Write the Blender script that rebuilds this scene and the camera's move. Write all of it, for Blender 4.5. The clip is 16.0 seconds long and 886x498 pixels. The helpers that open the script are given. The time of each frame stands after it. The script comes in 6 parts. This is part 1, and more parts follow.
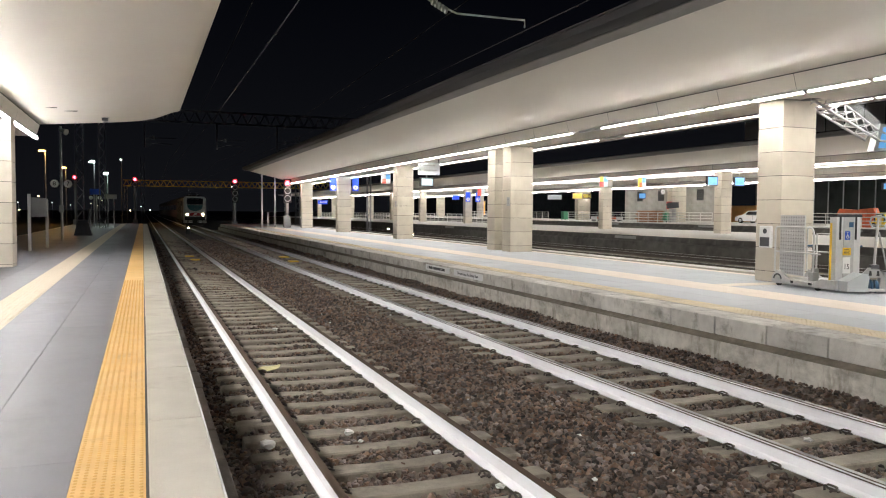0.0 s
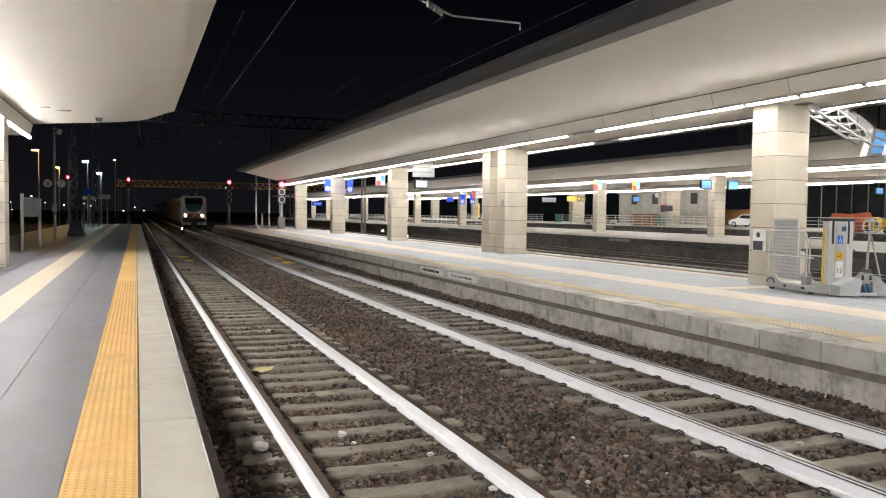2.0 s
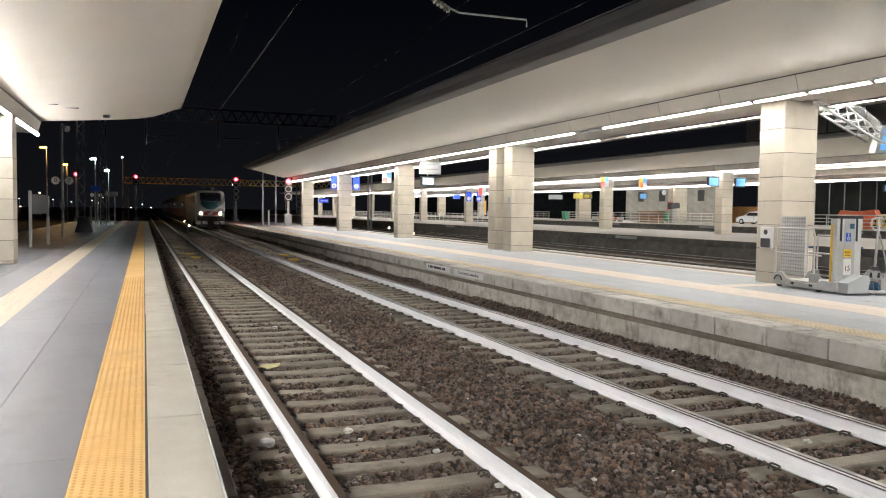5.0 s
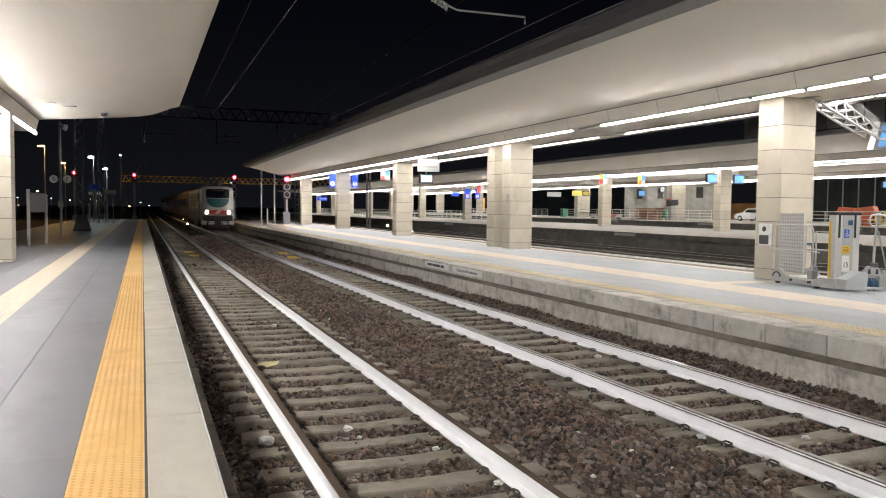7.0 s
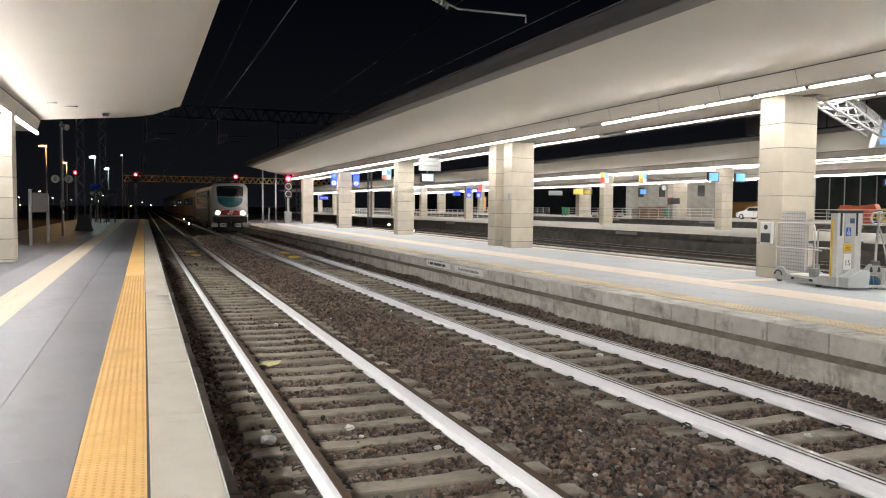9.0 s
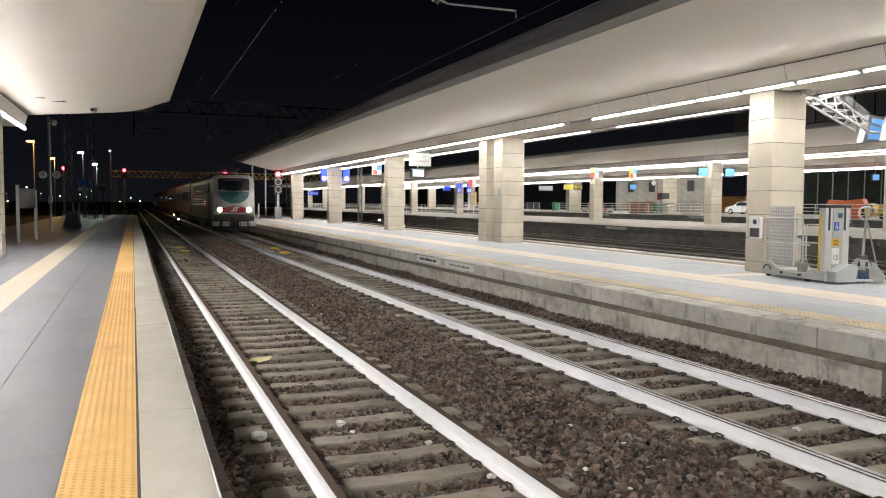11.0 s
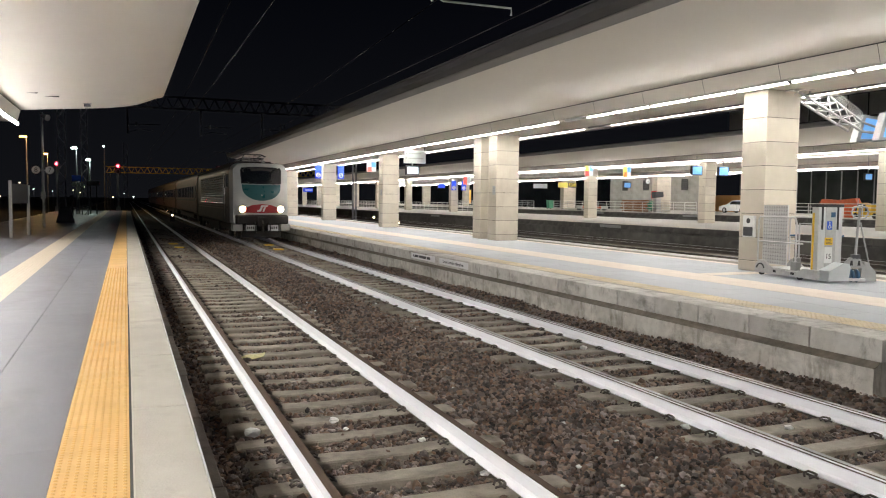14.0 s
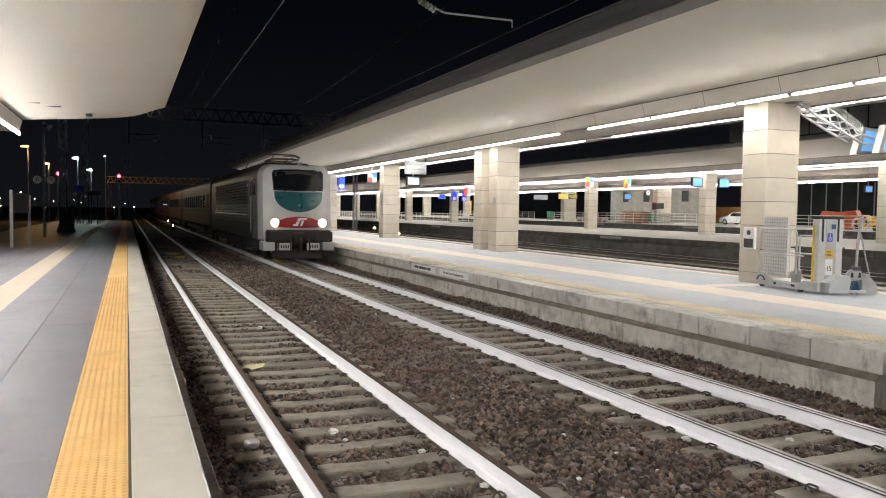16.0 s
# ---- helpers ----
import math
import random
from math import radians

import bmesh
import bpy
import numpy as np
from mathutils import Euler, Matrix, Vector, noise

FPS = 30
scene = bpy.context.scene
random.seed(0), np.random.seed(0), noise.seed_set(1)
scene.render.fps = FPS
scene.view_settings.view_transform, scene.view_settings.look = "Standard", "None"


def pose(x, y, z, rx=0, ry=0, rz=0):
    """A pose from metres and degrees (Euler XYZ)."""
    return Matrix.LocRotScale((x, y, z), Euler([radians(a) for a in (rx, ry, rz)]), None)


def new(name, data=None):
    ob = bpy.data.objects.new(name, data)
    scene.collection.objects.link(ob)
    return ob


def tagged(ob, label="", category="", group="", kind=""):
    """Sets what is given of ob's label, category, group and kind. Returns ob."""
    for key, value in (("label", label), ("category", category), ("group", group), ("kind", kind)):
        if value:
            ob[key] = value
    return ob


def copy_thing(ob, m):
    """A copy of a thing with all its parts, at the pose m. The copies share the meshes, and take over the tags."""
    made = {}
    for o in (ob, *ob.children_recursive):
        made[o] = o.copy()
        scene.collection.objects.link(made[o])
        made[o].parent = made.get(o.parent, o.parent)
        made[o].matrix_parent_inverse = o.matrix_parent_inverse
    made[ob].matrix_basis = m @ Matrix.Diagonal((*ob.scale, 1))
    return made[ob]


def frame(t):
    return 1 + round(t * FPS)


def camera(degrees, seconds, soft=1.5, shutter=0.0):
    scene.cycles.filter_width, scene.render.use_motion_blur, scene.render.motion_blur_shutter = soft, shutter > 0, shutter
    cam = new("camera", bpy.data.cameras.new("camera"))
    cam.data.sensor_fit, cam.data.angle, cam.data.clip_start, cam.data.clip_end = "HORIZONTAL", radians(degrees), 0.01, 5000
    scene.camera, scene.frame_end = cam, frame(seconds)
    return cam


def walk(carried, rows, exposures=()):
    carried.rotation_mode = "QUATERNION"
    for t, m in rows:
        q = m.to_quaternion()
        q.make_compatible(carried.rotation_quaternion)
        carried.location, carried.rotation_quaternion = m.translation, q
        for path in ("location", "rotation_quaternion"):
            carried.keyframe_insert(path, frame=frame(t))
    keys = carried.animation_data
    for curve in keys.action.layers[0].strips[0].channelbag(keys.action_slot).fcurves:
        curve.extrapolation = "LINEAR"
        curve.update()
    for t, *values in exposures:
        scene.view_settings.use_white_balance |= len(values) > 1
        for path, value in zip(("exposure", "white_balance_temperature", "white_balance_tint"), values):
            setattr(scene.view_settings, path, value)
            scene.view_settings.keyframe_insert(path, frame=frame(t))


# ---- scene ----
EYE = (0.0, 0.0, 2.095)


def aim(turn, dip, lean):
    """A pose at EYE: degrees to the right of the rails, downwards, and of roll."""
    s, c = math.sin(radians(turn)), math.cos(radians(turn))
    fw, rt, up = Vector((s, c, 0)), Vector((c, -s, 0)), Vector((0, 0, 1))
    f2 = fw * math.cos(radians(dip)) - up * math.sin(radians(dip))
    u2 = up * math.cos(radians(dip)) + fw * math.sin(radians(dip))
    r3 = rt * math.cos(radians(lean)) + u2 * math.sin(radians(lean))
    u3 = u2 * math.cos(radians(lean)) - rt * math.sin(radians(lean))
    m = Matrix((r3, u3, -f2)).transposed().to_4x4()
    m.translation = EYE
    return m


cam = camera(59.39, 16.0, soft=1.1)
PATH = [
    (0.0, 21.116, 2.728, 0.405),
    (0.5, 21.106, 2.632, 0.432),
    (1.0, 21.247, 2.595, 0.500),
    (1.5, 21.468, 2.599, 0.619),
    (2.0, 21.538, 2.571, 0.720),
    (2.5, 21.458, 2.539, 0.809),
    (3.0, 21.317, 2.540, 0.831),
    (3.5, 21.208, 2.603, 0.851),
    (4.0, 21.164, 2.667, 0.827),
    (6.5, 21.066, 2.947, 0.602),
    (7.0, 21.168, 2.967, 0.607),
    (7.5, 21.175, 2.960, 0.593),
    (8.0, 21.141, 2.951, 0.543),
    (8.5, 21.081, 2.978, 0.492),
    (9.0, 21.063, 3.041, 0.464),
    (11.5, 21.978, 3.489, 0.409),
    (12.0, 22.137, 3.589, 0.453),
    (12.5, 22.212, 3.623, 0.475),
    (13.0, 22.235, 3.654, 0.505),
    (13.5, 22.235, 3.624, 0.524),
    (14.0, 22.189, 3.569, 0.658),
    (14.5, 22.151, 3.441, 0.788),
    (15.0, 22.113, 3.265, 0.808),
    (15.5, 22.112, 3.040, 0.862),
    (16.0, 22.149, 2.771, 0.832),
]
walk(cam, [(t, aim(a, b, c)) for t, a, b, c in PATH])

# ---- light ----
world = bpy.data.worlds.new("night_sky")
scene.world = world
world.use_nodes = True
sky_nt = world.node_tree
sky_tc, sky_xyz = sky_nt.nodes.new("ShaderNodeTexCoord"), sky_nt.nodes.new("ShaderNodeSeparateXYZ")
sky_up, sky_mix = sky_nt.nodes.new("ShaderNodeMapRange"), sky_nt.nodes.new("ShaderNodeMix")
sky_nt.links.new(sky_tc.outputs["Generated"], sky_xyz.inputs[0])
sky_nt.links.new(sky_xyz.outputs["Z"], sky_up.inputs[0])
sky_up.inputs[1].default_value, sky_up.inputs[2].default_value = 0.0, 0.28
sky_mix.data_type = "RGBA"
sky_mix.inputs[6].default_value, sky_mix.inputs[7].default_value = (0.0058, 0.0062, 0.0078, 1), (0.0011, 0.0014, 0.0027, 1)
sky_nt.links.new(sky_up.outputs[0], sky_mix.inputs[0])
sky_nt.links.new(sky_mix.outputs[2], sky_nt.nodes["Background"].inputs[0])
world.node_tree.nodes["Background"].inputs[1].default_value = 1.0
LED = 126.0
scene.view_settings.exposure = 0.0

# ---- materials ----
def mat(name, col, rough=0.6, metal=0.0, var=0.12, scale=6.0, bump=0.0, bscale=40.0, col2=None, spec=0.5, island=0.0, obj=0.0, coat=0.0, stretch=(1, 1, 1), placed=False, stain=None, hue=0.0):
    """A surface with two scales of colour variation, roughness variation and fine relief."""
    m = bpy.data.materials.new(name)
    m.use_nodes = True
    nt = m.node_tree
    b = nt.nodes["Principled BSDF"]
    b.inputs["Metallic"].default_value = metal
    b.inputs["Specular IOR Level"].default_value = spec
    b.inputs["Coat Weight"].default_value = coat
    tc = nt.nodes.new("ShaderNodeTexCoord")
    mp = nt.nodes.new("ShaderNodeMapping")
    mp.inputs["Scale"].default_value = stretch
    geo_in = nt.nodes.new("ShaderNodeNewGeometry")
    nt.links.new(geo_in.outputs["Position"] if placed else tc.outputs["Object"], mp.inputs[0])
    n1 = nt.nodes.new("ShaderNodeTexNoise")
    n1.inputs["Scale"].default_value, n1.inputs["Detail"].default_value = scale, 6
    n2 = nt.nodes.new("ShaderNodeTexNoise")
    n2.inputs["Scale"].default_value, n2.inputs["Detail"].default_value = scale * 0.13, 3
    n3 = nt.nodes.new("ShaderNodeTexNoise")
    n3.inputs["Scale"].default_value, n3.inputs["Detail"].default_value = bscale, 5
    for n in (n1, n2, n3):
        nt.links.new(mp.outputs[0], n.inputs["Vector"])
    mul = nt.nodes.new("ShaderNodeMath")
    mul.operation = "MULTIPLY_ADD"
    nt.links.new(n1.outputs["Fac"], mul.inputs[0])
    mul.inputs[1].default_value = 0.5
    half = nt.nodes.new("ShaderNodeMath")
    half.operation = "MULTIPLY"
    nt.links.new(n2.outputs["Fac"], half.inputs[0])
    half.inputs[1].default_value = 0.5
    nt.links.new(half.outputs[0], mul.inputs[2])
    ramp = nt.nodes.new("ShaderNodeMapRange")
    ramp.inputs[1].default_value, ramp.inputs[2].default_value = 0.36, 0.64
    nt.links.new(mul.outputs[0], ramp.inputs[0])
    mix = nt.nodes.new("ShaderNodeMix")
    mix.data_type = "RGBA"
    c2 = col2 or [min(1, c * (1 + var)) for c in col]
    c1 = col if col2 else [c * (1 - var) for c in col]
    mix.inputs[6].default_value, mix.inputs[7].default_value = (*c1, 1), (*c2, 1)
    nt.links.new(ramp.outputs[0], mix.inputs[0])
    out = mix.outputs[2]
    for k, (scol, sscale, lo, hi, sstretch) in enumerate(stain or ()):
        smp = nt.nodes.new("ShaderNodeMapping")
        smp.inputs["Scale"].default_value = sstretch
        smp.inputs["Location"].default_value = (3.7 * k, 1.9 * k, 0.6 * k)
        nt.links.new(geo_in.outputs["Position"] if placed else tc.outputs["Object"], smp.inputs[0])
        sn = nt.nodes.new("ShaderNodeTexNoise")
        sn.inputs["Scale"].default_value, sn.inputs["Detail"].default_value, sn.inputs["Roughness"].default_value = sscale, 8, 0.62
        nt.links.new(smp.outputs[0], sn.inputs["Vector"])
        sr = nt.nodes.new("ShaderNodeMapRange")
        sr.inputs[1].default_value, sr.inputs[2].default_value, sr.inputs[4].default_value = lo, hi, 0.85
        nt.links.new(sn.outputs["Fac"], sr.inputs[0])
        sm = nt.nodes.new("ShaderNodeMix")
        sm.data_type = "RGBA"
        nt.links.new(sr.outputs[0], sm.inputs[0])
        nt.links.new(out, sm.inputs[6])
        sm.inputs[7].default_value = (*scol, 1)
        out = sm.outputs[2]
    if hue:
        hg, hm, hh = nt.nodes.new("ShaderNodeNewGeometry"), nt.nodes.new("ShaderNodeMath"), nt.nodes.new("ShaderNodeHueSaturation")
        hm.operation = "MULTIPLY"
        hm.inputs[1].default_value = 7.31
        hf = nt.nodes.new("ShaderNodeMath")
        hf.operation = "FRACT"
        hr = nt.nodes.new("ShaderNodeMapRange")
        hr.inputs[3].default_value, hr.inputs[4].default_value = 1 - hue, 1 + hue
        nt.links.new(hg.outputs["Random Per Island"], hm.inputs[0])
        nt.links.new(hm.outputs[0], hf.inputs[0])
        nt.links.new(hf.outputs[0], hr.inputs[0])
        nt.links.new(hr.outputs[0], hh.inputs["Saturation"])
        nt.links.new(out, hh.inputs["Color"])
        out = hh.outputs[0]
    for amount, node, sock in ((island, "ShaderNodeNewGeometry", "Random Per Island"), (obj, "ShaderNodeObjectInfo", "Random")):
        if amount:
            g = nt.nodes.new(node)
            mr = nt.nodes.new("ShaderNodeMapRange")
            mr.inputs[3].default_value, mr.inputs[4].default_value = 1 - amount, 1 + amount
            nt.links.new(g.outputs[sock], mr.inputs[0])
            hs = nt.nodes.new("ShaderNodeHueSaturation")
            nt.links.new(mr.outputs[0], hs.inputs["Value"])
            nt.links.new(out, hs.inputs["Color"])
            out = hs.outputs[0]
    nt.links.new(out, b.inputs["Base Color"])
    rr = nt.nodes.new("ShaderNodeMapRange")
    rr.inputs[3].default_value, rr.inputs[4].default_value = max(0.03, rough - 0.1), min(1, rough + 0.1)
    nt.links.new(n1.outputs["Fac"], rr.inputs[0])
    nt.links.new(rr.outputs[0], b.inputs["Roughness"])
    if bump:
        bp = nt.nodes.new("ShaderNodeBump")
        bp.inputs["Strength"].default_value, bp.inputs["Distance"].default_value = bump, 0.02
        nt.links.new(n3.outputs["Fac"], bp.inputs["Height"])
        nt.links.new(bp.outputs[0], b.inputs["Normal"])
    return m


def glow(name, col, strength):
    m = bpy.data.materials.new(name)
    m.use_nodes = True
    b = m.node_tree.nodes["Principled BSDF"]
    b.inputs["Base Color"].default_value = (*col, 1)
    b.inputs["Emission Color"].default_value = (*col, 1)
    b.inputs["Emission Strength"].default_value = strength
    return m


BALLAST = mat("ballast_stone", (0.115, 0.078, 0.060), 0.8, scale=12, bump=0.5, bscale=110, col2=(0.195, 0.148, 0.122), island=0.75, hue=0.45)
GROUND = mat("ballast_bed", (0.035, 0.029, 0.026), 0.95, var=0.5, scale=22, bump=1.0, bscale=26)
SLEEPER = mat("sleeper_concrete", (0.22, 0.19, 0.155), 0.85, var=0.3, scale=9, bump=0.4, bscale=60, col2=(0.35, 0.31, 0.25), obj=0.15, placed=True, stain=(((0.10, 0.082, 0.066), 3.5, 0.52, 0.72, (1, 1, 1)),))
RAILWHITE = mat("white_rail_paint", (0.86, 0.86, 0.88), 0.5, var=0.06, scale=5, col2=(0.91, 0.91, 0.93), placed=True, stain=(((0.42, 0.38, 0.34), 7, 0.66, 0.80, (1, 0.5, 2)),))
RAILTOP = mat("worn_rail_steel", (0.40, 0.39, 0.39), 0.5, 0.9, var=0.15, scale=12, stretch=(8, 0.3, 1))
RAILOLD = mat("dull_brown_rail_top", (0.085, 0.058, 0.042), 0.7, 0.0, var=0.2, scale=12, spec=0.12, stretch=(8, 0.3, 1))
# Rust of the inner flanks; also the painted shade line under the rail heads.
RUST_SHADE = mat("rusty_flank_and_head_shade", (0.10, 0.065, 0.05), 0.75, var=0.3, scale=14)
CLIP = mat("rail_clip_steel", (0.09, 0.075, 0.065), 0.6, 0.3, var=0.3, scale=20)
COPING = mat("coping_stone", (0.45, 0.42, 0.36), 0.75, var=0.1, scale=3, bump=0.2, bscale=70, col2=(0.54, 0.51, 0.44), obj=0.04, placed=True, stain=(((0.33, 0.30, 0.25), 1.6, 0.55, 0.75, (1, 1, 1)), ((0.2, 0.18, 0.15), 14, 0.70, 0.76, (1, 1, 1))))
WALLCON = mat("stained_platform_concrete", (0.40, 0.375, 0.325), 0.9, scale=7.0, bump=0.7, bscale=35, col2=(0.62, 0.59, 0.53), placed=True, stain=(((0.12, 0.105, 0.085), 1.5, 0.50, 0.72, (1, 0.8, 1.6)), ((0.20, 0.175, 0.14), 5.0, 0.54, 0.70, (1.2, 1.2, 0.35)), ((0.78, 0.76, 0.71), 4.0, 0.64, 0.76, (1, 1, 0.6))))
SLABCON = mat("platform_edge_concrete", (0.46, 0.44, 0.395), 0.85, scale=6.0, bump=0.5, bscale=55, col2=(0.66, 0.635, 0.585), obj=0.12, placed=True, stain=(((0.12, 0.105, 0.085), 1.7, 0.54, 0.74, (1, 1, 1.6)), ((0.22, 0.20, 0.16), 6.0, 0.58, 0.72, (1, 1, 0.4))))
TILE = mat("grey_platform_tile", (0.155, 0.155, 0.176), 0.48, var=0.10, scale=4, bump=0.05, bscale=120, obj=0.07, placed=True, stain=(((0.115, 0.112, 0.12), 1.1, 0.54, 0.78, (1, 0.4, 1)),))
JOINT = mat("dark_joint", (0.07, 0.068, 0.066), 0.9, var=0.2, scale=8)
TILE2 = mat("pale_blue_grey_tile", (0.33, 0.345, 0.37), 0.5, var=0.07, scale=4, bump=0.05, bscale=120, obj=0.06, placed=True)
YELLOW = mat("yellow_tactile_tile", (0.67, 0.40, 0.125), 0.6, var=0.09, scale=5, col2=(0.77, 0.505, 0.20), obj=0.05, placed=True, stain=(((0.50, 0.31, 0.11), 2.2, 0.58, 0.78, (1, 1, 1)),))
STUD = mat("worn_tactile_studs", (0.62, 0.36, 0.105), 0.65, var=0.12, scale=9)
YELLOW2 = mat("faded_yellow_tactile_tile", (0.54, 0.44, 0.26), 0.65, scale=6, col2=(0.64, 0.55, 0.37), obj=0.10, placed=True, stain=(((0.42, 0.36, 0.24), 3.0, 0.5, 0.7, (1, 1, 1)),))
PALE2 = mat("pale_peach_guide_tile", (0.58, 0.50, 0.41), 0.6, scale=5, col2=(0.66, 0.58, 0.49), obj=0.04)
DIRT = mat("dirty_ledge", (0.19, 0.165, 0.13), 0.95, var=0.3, scale=9, bump=0.4)
WALLFAR = mat("grimy_far_concrete", (0.07, 0.066, 0.06), 0.95, scale=2.0, bump=0.3, bscale=20, col2=(0.17, 0.16, 0.145))
TILE3 = mat("pale_warm_paving", (0.42, 0.40, 0.37), 0.6, var=0.08, scale=1.5)
PALE = mat("cream_tactile_tile", (0.52, 0.44, 0.33), 0.65, var=0.08, scale=5, col2=(0.60, 0.52, 0.40))
PILLAR = mat("cream_stone_cladding", (0.54, 0.485, 0.395), 0.55, var=0.06, scale=2.5, bump=0.08, bscale=40, col2=(0.63, 0.575, 0.475), obj=0.08, placed=True, stain=(((0.44, 0.385, 0.30), 1.3, 0.58, 0.8, (1, 1, 0.5)),))
PJOINT = mat("cladding_joint", (0.06, 0.055, 0.05), 0.9, var=0.2)
SOFFIT = mat("painted_soffit", (0.70, 0.65, 0.58), 0.7, var=0.03, scale=0.8, col2=(0.735, 0.69, 0.615))
FASCIA = mat("grey_canopy_edge", (0.22, 0.21, 0.20), 0.7, var=0.1, scale=2)
ROOF_GAPS = mat("dark_roof_and_joint_shade", (0.05, 0.05, 0.05), 0.9, var=0.2)
STRIP = glow("led_strip", (1.0, 0.97, 0.925), LED * 0.97)
STRIP_NEAR = glow("led_strip_near", (1.0, 0.975, 0.95), LED * 1.02)
STRIP_FAR = glow("led_strip_far", (1.0, 0.975, 0.94), LED * 0.66)
ALU = mat("brushed_aluminium", (0.60, 0.60, 0.59), 0.42, 0.35, var=0.06, scale=14)
GALV = mat("galvanised_steel", (0.46, 0.46, 0.45), 0.5, 0.35, var=0.12, scale=18)
GREYP = mat("grey_paint", (0.30, 0.30, 0.29), 0.55, var=0.1, scale=6)
DARKP = mat("dark_grey_paint", (0.055, 0.055, 0.06), 0.6, var=0.15, scale=8)
MASTP = mat("weathered_mast_steel", (0.16, 0.16, 0.165), 0.65, 0.2, var=0.15, scale=8)
# Colour stands in for amber lamplight on a wall; no lamp shines there.
AMBERLIT = mat("amber_lit_plaster", (0.45, 0.22, 0.07), 0.85, var=0.2, scale=1.5)
BLACK = mat("black_rubber", (0.02, 0.02, 0.02), 0.6, var=0.2)
WHITEP = mat("white_plate", (0.75, 0.75, 0.74), 0.4, var=0.04)
BOARD = mat("white_sign_board", (0.42, 0.44, 0.44), 0.5, var=0.04)
BLUE = mat("blue_sign", (0.03, 0.10, 0.55), 0.35, var=0.05)
YEL = mat("yellow_enamel", (0.80, 0.50, 0.03), 0.4, var=0.08)
ORANGE = mat("orange_barrier_plastic", (0.75, 0.16, 0.06), 0.5, var=0.2, scale=3)
REDP = mat("red_enamel", (0.55, 0.02, 0.025), 0.35, var=0.08)
WHEELBLUE = mat("blue_wheel", (0.03, 0.09, 0.17), 0.4, var=0.1)
PLANK = mat("weathered_timber", (0.33, 0.16, 0.08), 0.8, var=0.25, scale=6)
GLASS = mat("dark_window_glass", (0.012, 0.015, 0.018), 0.08, 0.0, var=0.1, coat=0.6)
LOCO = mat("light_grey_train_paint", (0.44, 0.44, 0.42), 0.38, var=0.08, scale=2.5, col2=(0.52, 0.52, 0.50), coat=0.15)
TEAL = mat("teal_train_paint", (0.008, 0.085, 0.095), 0.3, var=0.08, scale=3, coat=0.2)
LOCORED = mat("red_train_paint", (0.33, 0.015, 0.02), 0.35, var=0.06, scale=3)
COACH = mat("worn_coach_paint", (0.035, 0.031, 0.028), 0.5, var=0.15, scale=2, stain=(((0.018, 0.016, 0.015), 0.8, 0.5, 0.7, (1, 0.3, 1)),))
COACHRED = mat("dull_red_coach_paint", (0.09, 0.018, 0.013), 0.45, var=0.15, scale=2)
# Darker copies of the front paints: the sides' shade is in the colour.
LOCOSIDE = mat("shaded_grimy_grey_side", (0.085, 0.083, 0.078), 0.45, var=0.15, scale=2.5, stain=(((0.04, 0.036, 0.033), 1.2, 0.48, 0.72, (1, 0.5, 1.2)),))
TEALSIDE = mat("shaded_teal_side_paint", (0.004, 0.018, 0.020), 0.5, var=0.15, scale=3)
EDGEDARK = mat("dark_canopy_gutter", (0.035, 0.033, 0.034), 0.75, var=0.15, scale=2)
RAILFAR = mat("bare_rail_steel", (0.62, 0.61, 0.60), 0.38, 0.7, var=0.12, scale=12, stretch=(8, 0.3, 1))
GRIME = mat("brake_dust_grime", (0.035, 0.03, 0.027), 0.8, var=0.3, scale=6)
SILVER = mat("ribbed_steel_side", (0.42, 0.42, 0.42), 0.2, 0.95, var=0.08, scale=10)
WALLB = mat("bare_concrete_wall", (0.30, 0.29, 0.26), 0.85, scale=1.2, bump=0.2, bscale=20, col2=(0.46, 0.44, 0.40))
PAPER = mat("white_litter", (0.7, 0.7, 0.66), 0.7, var=0.1)
LITTERY = mat("yellow_litter", (0.62, 0.58, 0.30), 0.7, var=0.15)
FOOTING = mat("dirty_brown_footing", (0.12, 0.095, 0.078), 0.9, scale=5, bump=0.5, bscale=40, col2=(0.21, 0.175, 0.15), placed=True, obj=0.2)
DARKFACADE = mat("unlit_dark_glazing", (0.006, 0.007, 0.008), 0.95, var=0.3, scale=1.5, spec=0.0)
WHITERAIL = mat("white_painted_railing", (0.72, 0.71, 0.67), 0.5, var=0.06, scale=9)
GREENP = mat("green_plastic", (0.10, 0.34, 0.20), 0.5, var=0.1)
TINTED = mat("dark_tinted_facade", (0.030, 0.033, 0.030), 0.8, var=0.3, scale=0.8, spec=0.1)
WIRE = mat("dull_copper_wire", (0.018, 0.017, 0.016), 0.8, 0.2, var=0.1)
LAMP_W = glow("white_lamp", (0.86, 1.0, 0.93), 9.0)
LAMP_O = glow("sodium_lamp", (1.0, 0.55, 0.16), 8.0)
LAMP_R = glow("red_signal_light", (1.0, 0.03, 0.05), 45.0)
HEAD = glow("warm_headlight", (1.0, 0.74, 0.42), 40.0)
SCREEN = glow("blue_screen", (0.16, 0.42, 0.85), 0.6)
LITWHITE = glow("backlit_white_panel", (0.70, 0.73, 0.74), 0.25)
LITBLUE = glow("backlit_blue_panel", (0.02, 0.07, 0.60), 0.5)
LITYEL = glow("backlit_yellow_panel", (0.90, 0.72, 0.16), 0.6)
LITRED = glow("backlit_red_panel", (0.80, 0.14, 0.12), 0.55)
LITAMBER = glow("amber_lit_door", (0.9, 0.50, 0.10), 0.45)
